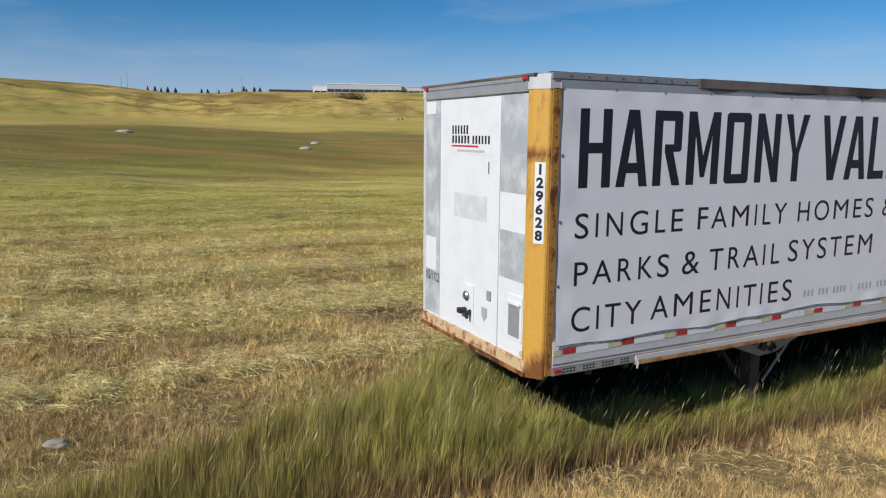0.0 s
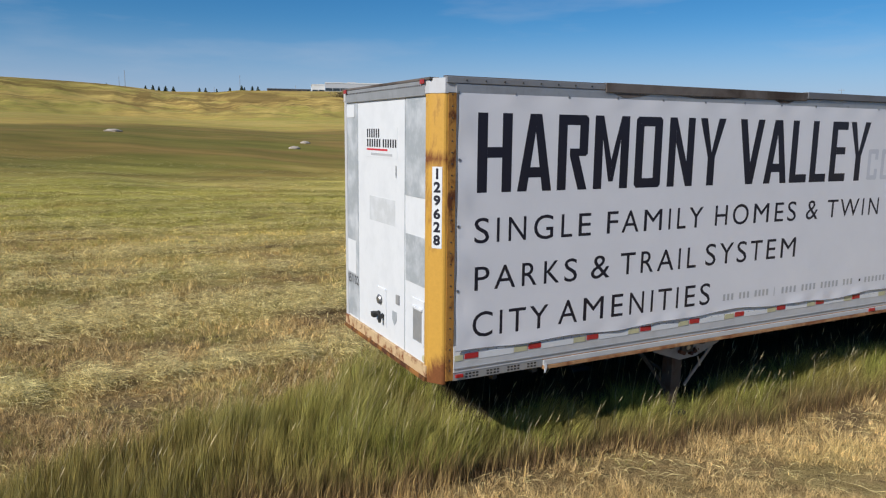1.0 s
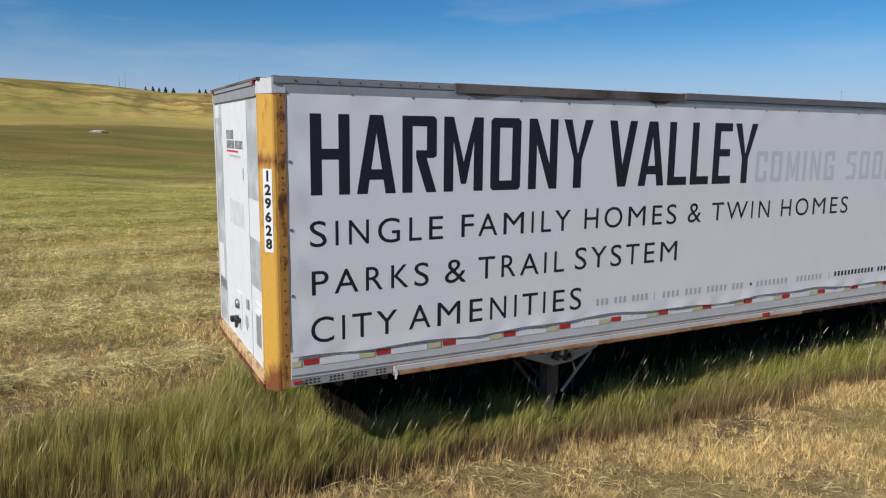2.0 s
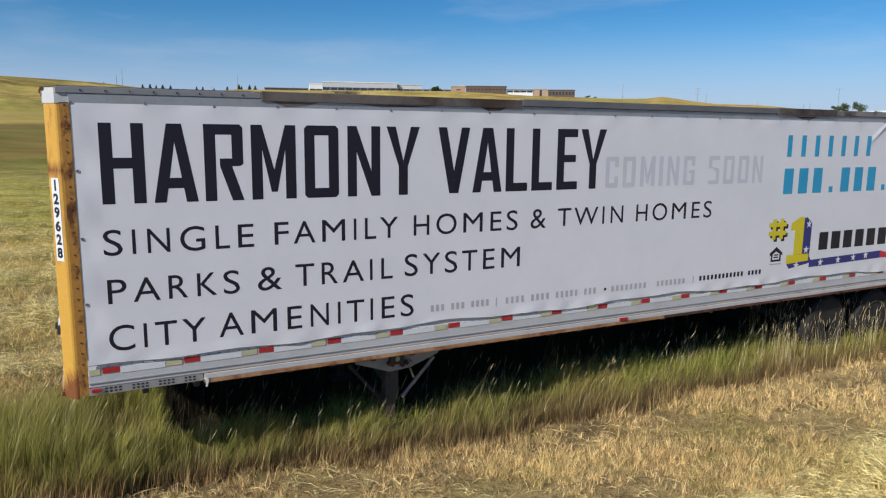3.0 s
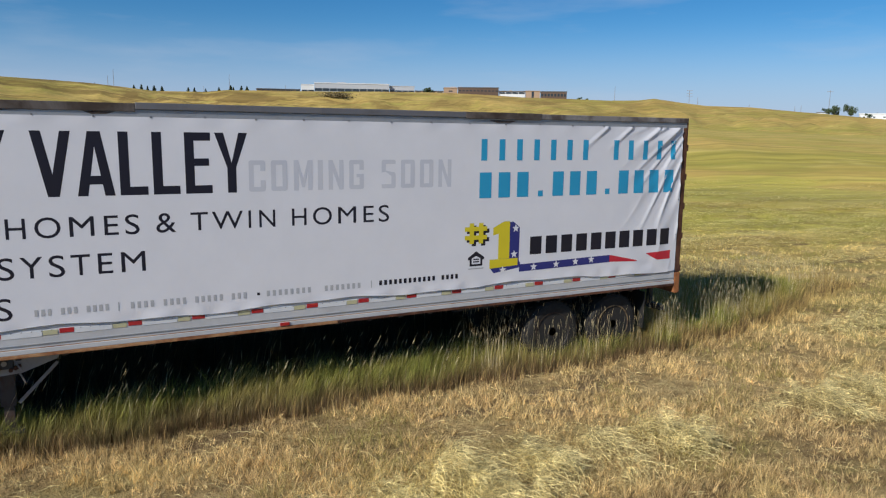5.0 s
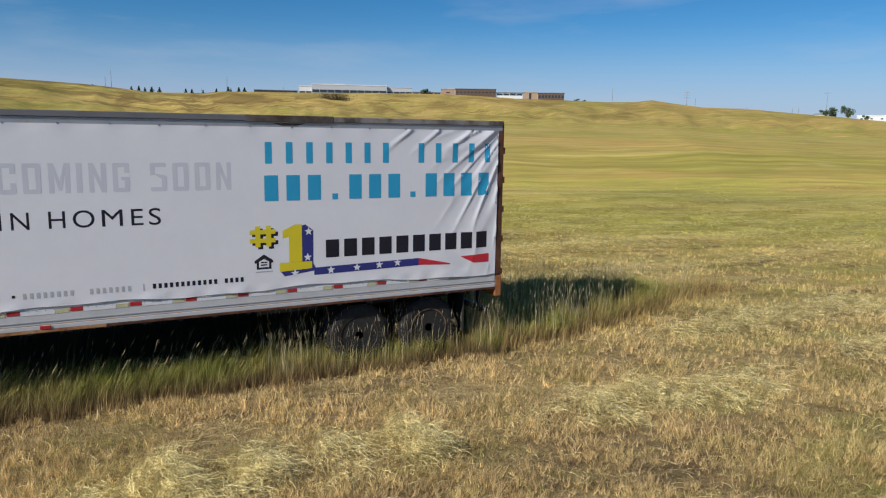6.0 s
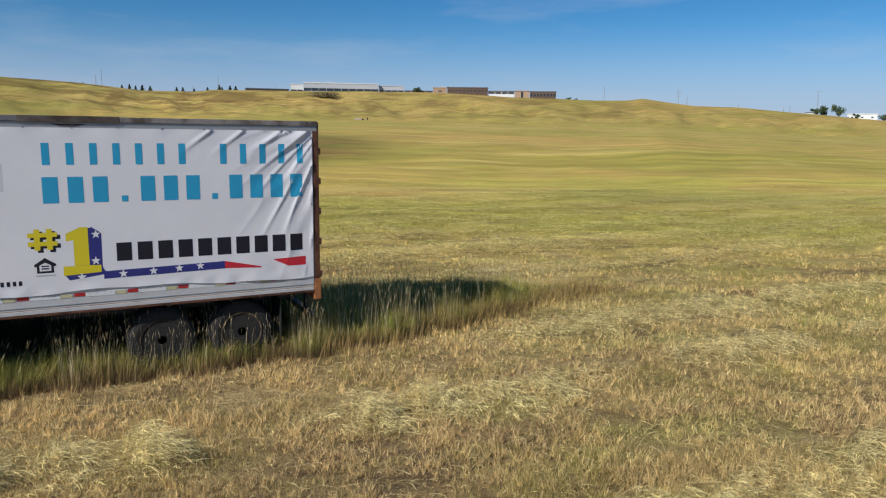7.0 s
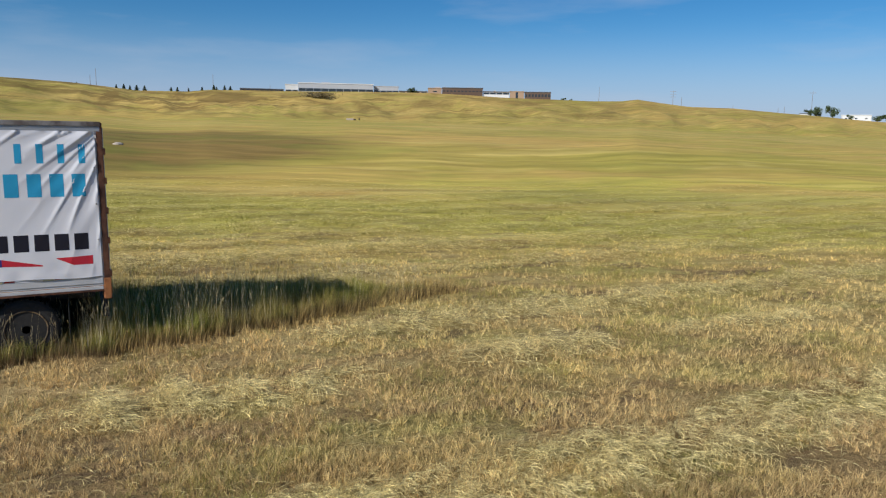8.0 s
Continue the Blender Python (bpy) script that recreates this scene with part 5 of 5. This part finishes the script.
for az, h, w in ((32.1, 5.0, 1.4), (31.4, 5.5, 1.5), (65.45, 4.4, 1.2), (65.1, 3.4, 1.2), (36.2, 4.5, 1.3), (33.7, 3.6, 1.2), (53.6, 2.2, 1.5), (53.0, 1.6, 1.4), (30.2, 6.0, 1.4)):
    e = copy_thing(big, Matrix.Identity(4))
    tagged(e, "dark green bushy tree on the hilltop")
    set_tree(e, az, 526, h, w, rng.random() * 360)


def pole(az, r, h, arms=0, name="utility_pole", label="thin wooden utility pole on the skyline"):
    e = thing(name, label, "pole")
    p = spot(az, r)
    e.location = p - Vector((0, 0, 0.4))
    part("mast", tube((0, 0, 0), (0, 0, h), 0.19, 7, 0.12), "pole", e)
    for k in range(arms):
        z = h * (0.95 - 0.17 * k)
        part("crossarm", box(-2.0, 2.0, -0.1, 0.1, z - 0.12, z + 0.12), "pole", e).matrix_basis = pose(0, 0, 0, 0, 0, az - 90)


for az, r, h, arms in ((88.07, 540, 12.5, 0), (88.45, 540, 8.0, 0), (80.21, 545, 12.5, 0), (82.0, 560, 6.5, 0), (50.9, 545, 12.0, 0), (45.5, 540, 11.0, 3), (44.88, 545, 7.6, 0),
                       (41.3, 560, 4.5, 0), (37.9, 560, 6.5, 0), (38.3, 560, 5.5, 0), (36.18, 545, 17.0, 1), (33.2, 560, 6.0, 0), (76.1, 560, 7.0, 0)):
    pole(az, r, h, arms)

# scrub in the gully, a concrete trough out in the field, pale slabs
p, r = on_slope(72.5, 2.55)
scrub = thing("scrub_bush", "dry dark scrub bush in the gully", "bush", at=p)
part("foliage", leaf_cloud(1500, 3, lambda g, n: np.stack((g.normal(0, 3.6, n) + 3 * np.sign(g.rand(n) - 0.4), g.normal(0, 3.5, n), 3.0 * g.rand(n) ** 1.4), 1), 0.45), "scrub", scrub)
part("stems", tube((0, 0, -0.5), (0.4, 0, 1.8), 0.15, 6, 0.05), "bark", scrub)

p = Vector((127.2, 301.0, float(ground_z(127.2, 301.0))))
trough = thing("concrete_trough", "pale concrete water trough out in the field", "trough", at=p)
trough.rotation_euler = (0, 0, radians(-20))
part("basin", box(-1.7, 1.5, -0.8, 0.8, -0.2, 0.95, 0.08), "stone", trough)
part("basin_lid", box(1.55, 2.6, -0.6, 0.6, -0.2, 0.7, 0.06), "black", trough)
post = thing("marker_post", "short dark post beside the trough", "post", at=(131.0, 299.5, float(ground_z(131.0, 299.5))))
part("stake", tube((0, 0, -0.3), (0, 0, 1.3), 0.28, 8, 0.24), "black", post)

for sx, sy, size in ((0.7, 70.4, 0.8), (15.3, 59.8, 0.55), (17.4, 63.5, 0.5)):
    p = Vector((sx, sy, float(ground_z(sx, sy))))
    bm = bmesh.new()
    bmesh.ops.create_icosphere(bm, subdivisions=3, radius=1)
    for v in bm.verts:
        k = 1 + 0.18 * noise.noise(v.co * 2.1 + Vector((sx, 0, 0)))
        v.co = Vector((v.co.x * size * k, v.co.y * size * 0.7 * k, v.co.z * 0.22 * k))
    slab = link("stone_slab", bm, "stone")
    slab.location = p + Vector((0, 0, 0.02))
    tagged(slab, "pale flat stone in the dry grass", "stone")
bm = bmesh.new()
bmesh.ops.create_icosphere(bm, subdivisions=3, radius=0.10)
for v in bm.verts:
    v.co = Vector((v.co.x * 1.3, v.co.y, v.co.z * 0.45)) * (1 + 0.5 * noise.noise(v.co * 12))
rock = link("rock", bm, "stone")
rock.location = (-4.16, 3.3, float(ground_z(-4.16, 3.3)) + 0.05)
tagged(rock, "small pale rock among the stubble", "rock")


# ---- grass ----
STRIP_X = np.array([-9.0, -7.0, -4.4, -3.2, -1.6, 0.0, 1.2, 2.3, 4.0, 7.7, 9.65, 12.0, 13.5, 15.0, 17.0, 18.5, 20.0, 21.8, 22.6])
STRIP_NEAR = np.array([-0.6, -0.2, 0.2, 0.3, 0.35, 0.25, 0.2, 0.05, -0.1, -0.1, -0.22, -0.25, -0.12, 0.12, 0.65, 1.2, 1.7, 2.25, 2.55])
STRIP_FAR = np.array([0.7, 1.1, 1.55, 1.95, 2.5, 3.0, 3.4, 3.4, 3.4, 3.5, 3.5, 3.7, 3.8, 3.8, 3.6, 3.1, 2.75, 2.65, 2.63])


def strip_depth(x, y):
    """Metres inside the uncut strip round the trailer; below zero outside."""
    wob = 0.12 * waves(x, y, 1.7, 9)
    d = np.minimum(y - np.interp(x, STRIP_X, STRIP_NEAR), np.interp(x, STRIP_X, STRIP_FAR) - y) + wob
    return np.where((x < -9) | (x > 21.9), -1.0, d)


SWATHS = ((-18.4, 0.6), (-14.6, 0.7), (-10.9, 0.6), (-7.1, 0.75), (-3.2, 0.55), (-0.4, 0.6), (4.95, 0.42), (8.75, 1.05), (12.1, 0.6), (15.5, 0.8), (19.2, 0.7), (23.0, 0.9), (26.8, 0.8),
          (30.6, 0.9), (34.4, 0.8), (38.2, 1.0), (42.0, 0.9), (45.8, 0.9), (49.6, 1.0), (53.4, 0.9), (57.2, 1.0), (61.0, 1.0), (64.8, 1.0), (68.6, 1.0), (72.4, 1.0))


def rows_of_hay(x, y):
    """How much cut grass lies here: swaths along the trailer, thick and thin by turns."""
    yy = y - 0.16 * waves(x, y * 0.3, 9, 21) - 0.12 * waves(x, y, 2.2, 22)
    amount = np.zeros_like(yy)
    for line, half in SWATHS:
        body = np.clip(1.9 * (1 - np.abs(yy - line) / (half * 1.3)), 0, 1)
        if line < -5:
            body = body * 0.45
        if -1 < line < 0:
            body = body * np.clip((x - 16.5) / 2, 0, 1)
        if line < -3 and line > -4:
            body = body * np.clip(0.55 + waves(x, y, 5.5, 33), 0, 1)
        amount = np.maximum(amount, body)
    return np.clip(amount * (1.05 + 0.45 * waves(x, y, 3.5, 31)), 0, 1)


def blades(rng, x, y, h, w, lean, lean_dir, droop=0.0, lift=0.0):
    """Bent leaf blades, five points each."""
    n = len(x)
    z = ground_z(x, y) - 0.015 + lift
    face = rng.rand(n) * 2 * math.pi
    sx, sy = np.cos(face) * w / 2, np.sin(face) * w / 2
    lx, ly = np.cos(lean_dir) * lean * h, np.sin(lean_dir) * lean * h
    v = np.empty((n, 5, 3))
    v[:, 0] = np.stack((x - sx, y - sy, z), 1)
    v[:, 1] = np.stack((x + sx, y + sy, z), 1)
    m = 0.55
    v[:, 2] = np.stack((x + sx * 0.8 + lx * 0.32, y + sy * 0.8 + ly * 0.32, z + h * m), 1)
    v[:, 3] = np.stack((x - sx * 0.8 + lx * 0.32, y - sy * 0.8 + ly * 0.32, z + h * m), 1)
    v[:, 4] = np.stack((x + lx, y + ly, z + h * (1 - droop)), 1)
    return v


BLADE = ((0, 1, 2, 3), (3, 2, 4))


def plan_points(rng, n, d0, d1, power):
    """Points ahead of the line along which the camera flies, thinner with distance."""
    u = rng.rand(n)
    d = (d0 ** (1 - power) + u * (d1 ** (1 - power) - d0 ** (1 - power))) ** (1 / (1 - power))
    s = -4 - 0.72 * d + rng.rand(n) * (23 + 1.44 * d)
    ax, ay = math.cos(radians(-25.6)), math.sin(radians(-25.6))
    return -3.8 + s * ax - d * ay, -5.5 + s * ay + d * ax, d


TUFT = ((0, 1, 2),)


def spikes(rng, x, y, h, w, lean, lean_dir):
    """Stiff straight stalks, three points each."""
    n = len(x)
    z = ground_z(x, y) - 0.01
    face = rng.rand(n) * 2 * math.pi
    sx, sy = np.cos(face) * w / 2, np.sin(face) * w / 2
    lx, ly = np.cos(lean_dir) * lean * h, np.sin(lean_dir) * lean * h
    return np.stack((np.stack((x - sx, y - sy, z), 1), np.stack((x + sx, y + sy, z), 1), np.stack((x + lx, y + ly, z + h), 1)), 1)


def grow():
    rng = np.random.RandomState(7)
    # uncut strip
    n = 880000
    x, y = -9 + 31.6 * rng.rand(n), -0.6 + 4.7 * rng.rand(n)
    # tussocks: stems gathered round common feet, each tussock with its own height and lean
    cell = 0.16
    ci, cj = np.floor(x / cell).astype(int) % 211, np.floor(y / cell).astype(int) % 211
    jit = rng.rand(211, 211, 5)[ci, cj]
    cx, cy = (np.floor(x / cell) + 0.2 + 0.6 * jit[:, 0]) * cell, (np.floor(y / cell) + 0.2 + 0.6 * jit[:, 1]) * cell
    pull = 0.38 * rng.rand(n) ** 0.5
    ox, oy = x - cx, y - cy
    x, y = x - ox * pull, y - oy * pull
    d = strip_depth(x, y)
    wheels = (x > 10.4) & (x < 13.2) & (y < 0.5)
    under = (x > 0.9) & (x < 13.2) & (y > np.interp(x, STRIP_X, STRIP_NEAR) + 0.75) & (y < 2.15)
    keep = (d > 0) & (~under | (rng.rand(n) < 0.035)) & ~(wheels & (rng.rand(n) < 0.45)) & (rng.rand(n) < 0.66 + 0.5 * jit[:, 2])
    x, y, d, jit, ox, oy, wheels = x[keep], y[keep], d[keep], jit[keep], ox[keep], oy[keep], wheels[keep]
    k = len(x)
    clump = waves(x, y, 1.3, 41)
    edge = np.clip(d / 0.45, 0, 1)
    h = (0.42 + 0.10 * clump + 0.30 * rng.rand(k) ** 1.5) * (0.5 + 0.5 * edge) * (0.82 + 0.32 * jit[:, 3])
    beside = (x > 0.2) & (x < 13.6) & (y < 2.7)
    h = h * np.where(beside, 0.9, 1.16) * np.where(wheels, 0.92, 1.0) * np.where((x > 0) & (x < 13.7) & (y > 2.1), 1.3, 1.0) * np.clip((22.6 - x) / 4.5, 0.35, 1)
    wind = np.clip((x + 2.4) / 3.0, 0.18, 1) * np.where(x > 9.6, 0.55, 1.0)
    lean = np.clip(0.06 + 0.40 * rng.rand(k) ** 1.4 + 0.12 * clump, 0.03, 0.9) * wind + 0.05
    turn = 0.1 + 0.55 * rng.normal(size=k) + 0.9 * (jit[:, 4] - 0.5) + 0.5 * waves(x, y, 0.55, 45)
    turn = np.where(rng.rand(k) < 0.35, np.arctan2(oy, ox), turn)
    v = blades(rng, x, y, h, 0.0024 + 0.0030 * rng.rand(k), lean, turn, 0.04 + 0.16 * rng.rand(k))
    # blades under and behind the trailer get the colour darkened for shade
    shaded = (x > 0.9) & (x < 13.4) & (y > np.interp(x, STRIP_X, STRIP_NEAR) + 0.75)
    soup("tall_grass", v[~shaded], BLADE, "tall", "tall uncut green grass round the trailer, bent by wind", "grass")
    soup("shade_dark_grass", v[shaded & (rng.rand(k) < 0.6)], BLADE, "shade_grass", "grass coloured near black for the shade under the trailer", "grass")
    # brown dead stems at the foot of the strip
    n = 240000
    x3, y3 = -9 + 31.6 * rng.rand(n), -0.7 + 4.6 * rng.rand(n)
    d3 = strip_depth(x3, y3)
    from_near = y3 - np.interp(x3, STRIP_X, STRIP_NEAR)
    reach = np.where(x3 < 0.5, 1.3, 0.75)
    keep = (d3 > -0.12) & (from_near < reach) & (rng.rand(n) < np.clip(1.05 - from_near / reach, 0.1, 1))
    x3, y3 = x3[keep], y3[keep]
    m = len(x3)
    h3 = (0.10 + 0.19 * rng.rand(m)) * np.where(x3 < 0.5, 1.35, 1.0) * (1 + 0.35 * waves(x3, y3, 0.8, 47))
    soup("dead_stems", spikes(rng, x3, y3, np.clip(h3, 0.04, 1), 0.004 + 0.005 * rng.rand(m), 0.05 + 0.25 * rng.rand(m), rng.rand(m) * 2 * math.pi), TUFT, "stem",
         "brown dead stems at the foot of the uncut strip", "grass")
    # dry grass mixed in, thickest on the strip's fringe
    n = 150000
    x2, y2 = -9.5 + 32 * rng.rand(n), -3.0 + 7.2 * rng.rand(n)
    d2 = strip_depth(x2, y2)
    covered = (x2 > 0.9) & (x2 < 13.2) & (y2 > 0.35)
    keep = (d2 > -0.45) & ~covered & (rng.rand(n) < np.where((x2 > 0.3) & (x2 < 13.6), 0.2, 1.0) * np.where(d2 < 0.35, 0.9, 0.3) * np.clip((d2 + 0.45) / 0.4, 0, 1))
    x2, y2, d2 = x2[keep], y2[keep], d2[keep]
    m = len(x2)
    h2 = (0.18 + 0.30 * np.clip(d2 + 0.35, 0, 1) + 0.15 * rng.rand(m)) * (1 + 0.25 * waves(x2, y2, 0.9, 43))
    soup("dry_grass", blades(rng, x2, y2, h2, 0.004 + 0.004 * rng.rand(m), 0.1 + 0.4 * rng.rand(m), 0.1 + 0.9 * rng.normal(size=m), 0.05 + 0.1 * rng.rand(m)), BLADE, "straw",
         "straw-coloured dry grass fringing the tall strip", "grass")
    # flowering stalks and their heads
    pick = rng.rand(k) < np.where((y < 0.6) & (x > 0), np.where(x > 9.6, 0.04, 0.007), np.where(x > 13.4, 0.012, 0.004))
    x, y, h = x[pick], y[pick], h[pick] + 0.14 + 0.16 * rng.rand(pick.sum()) + np.where(x[pick] > 9.6, 0.16, 0.0)
    k = len(x)
    ld = np.where(x > 9.6, 2 * math.pi * rng.rand(k), 0.1 + 0.6 * rng.normal(size=k))
    le = (0.08 + 0.38 * rng.rand(k)) * np.where(x > 9.6, 0.4, 1.0)
    nod = np.where(x > 9.6, 0.22, 0.48)
    st = blades(rng, x, y, h, np.full(k, 0.0042), le, ld, 0.06)
    soup("grass_stalks", st, BLADE, "seed", "thin straw-coloured flowering stalks", "grass")
    tip, dirn = st[:, 4], np.stack((np.cos(ld) * nod, np.sin(ld) * nod, np.sqrt(1 - nod ** 2)), 1)
    ln, wd = (0.08 + 0.08 * rng.rand(k))[:, None], (0.0022 + 0.0018 * rng.rand(k))[:, None]
    side = np.stack((-np.sin(ld), np.cos(ld), np.zeros(k)), 1)
    up = np.cross(dirn, side)
    head = np.stack((tip - dirn * 0.02, tip + dirn * ln * 0.45 + side * wd, tip + dirn * ln * 0.45 - side * wd, tip + dirn * ln * 0.45 + up * wd, tip + dirn * ln * 0.45 - up * wd, tip + dirn * ln), 1)
    soup("seed_heads", head, ((0, 1, 5, 2), (0, 3, 5, 4)), "seed", "pale feathery seed heads", "grass")
    # stubble, in clumps as it was sown
    n, per = 150000, 8
    x, y, d = plan_points(rng, n, 4.2, 42, 2.0)
    patch = waves(x, y, 1.9, 51, 4)
    keep = (strip_depth(x, y) < 0.08) & (rng.rand(n) < 0.72 + 0.65 * patch) & (rng.rand(n) > 0.75 * rows_of_hay(x, y))
    x, y, d, patch = x[keep], y[keep], d[keep], patch[keep]
    size = np.clip(d / 10, 0.7, 2.8)
    k = len(x) * per
    tall = np.repeat((0.06 + 0.11 * rng.rand(len(x)) ** 1.5 + 0.03 * patch) * size ** 0.2 * np.clip((36 - d) / 20, 0.06, 1), per)
    way, wide = rng.rand(k) * 2 * math.pi, np.repeat(0.021 * size, per) * rng.normal(size=k)
    sx, sy = np.repeat(x, per) + np.cos(way) * wide, np.repeat(y, per) + np.sin(way) * wide
    h = np.clip(tall * (0.6 + 0.6 * rng.rand(k)), 0.02, 1)
    soup("stubble", spikes(rng, sx, sy, h, (0.005 + 0.007 * rng.rand(k)) * np.repeat(size, per), 0.15 + 0.7 * rng.rand(k), way + 0.6 * rng.normal(size=k)), TUFT, "stubble",
         "short dry mown stubble in clumps", "grass")
    # cut grass lying in swaths
    n = 2500000
    x, y, d = plan_points(rng, n, 4.2, 55, 2.0)
    amount = rows_of_hay(x, y)
    keep = (strip_depth(x, y) < -0.1) & (rng.rand(n) < amount * np.clip(0.85 + 1.5 * waves(x, y, 0.7, 78), 0.03, 1) + 0.02)
    x, y, d, amount = x[keep], y[keep], d[keep], amount[keep]
    k = len(x)
    size = np.clip(d / 10, 0.75, 4.0)
    ln = (0.10 + 0.36 * rng.rand(k) ** 2) * size ** 0.4
    a = 0.15 + 1.4 * waves(x, y, 0.8, 77) + 1.1 * rng.normal(size=k) + math.pi * (rng.rand(k) < 0.5)
    mound = amount * np.clip(0.55 + 1.25 * waves(x, y, 0.7, 78), 0.05, 2)
    deep = rng.rand(k) ** 0.6
    z0 = ground_z(x, y) + 0.02 + 0.22 * mound * deep * size ** 0.1 * np.clip((58 - d) / 30, 0.15, 1)
    dx, dy = np.cos(a) * ln, np.sin(a) * ln
    hw = (0.0016 + 0.0018 * rng.rand(k)) * size
    wx, wy = -np.sin(a) * hw, np.cos(a) * hw
    z1, z2 = z0 + 0.01 + 0.03 * rng.rand(k), z0 - 0.04 + 0.06 * rng.rand(k)
    v = np.empty((k, 4, 3))
    v[:, 0] = np.stack((x, y, z0), 1)
    v[:, 1] = np.stack((x + dx * 0.5 + wx, y + dy * 0.5 + wy, z1 + 0.003), 1)
    v[:, 2] = np.stack((x + dx, y + dy, z2), 1)
    v[:, 3] = np.stack((x + dx * 0.5 - wx, y + dy * 0.5 - wy, z1), 1)
    soup("cut_grass", v, ((0, 1, 2, 3),), "hay", "pale cut grass lying in loose swaths", "hay")
    # tufts of regrowth, in drifts
    n = 24000
    x, y, d = plan_points(rng, n, 7.0, 48, 1.25)
    where = waves(x, y * 1.8, 5.5, 61, 4) + 0.35 * np.clip((d - 18) / 15, -1, 1)
    keep = (strip_depth(x, y) < -0.15) & (where > 0.12)
    x, y, d, where = x[keep], y[keep], d[keep], where[keep]
    k, per = len(x), 12
    size = np.clip(d / 16, 0.7, 2.6)
    spread = np.repeat(0.07 * size, per)
    bx = np.repeat(x, per) + spread * rng.normal(size=k * per)
    by = np.repeat(y, per) + spread * rng.normal(size=k * per)
    h = np.repeat((0.08 + 0.09 * rng.rand(k) + 0.05 * np.clip(where, 0, 1)) * size ** 0.3 * np.clip((50 - d) / 20, 0.15, 1), per) * (0.6 + 0.6 * rng.rand(k * per))
    out = np.arctan2(by - np.repeat(y, per), bx - np.repeat(x, per))
    soup("grass_tufts", blades(rng, bx, by, h, np.repeat(0.006 * size, per), 0.4 + 0.7 * rng.rand(k * per), out + 0.4 * rng.normal(size=k * per), 0.12), BLADE, "tuft",
         "scattered green tufts growing through the mown field", "grass")


grow()
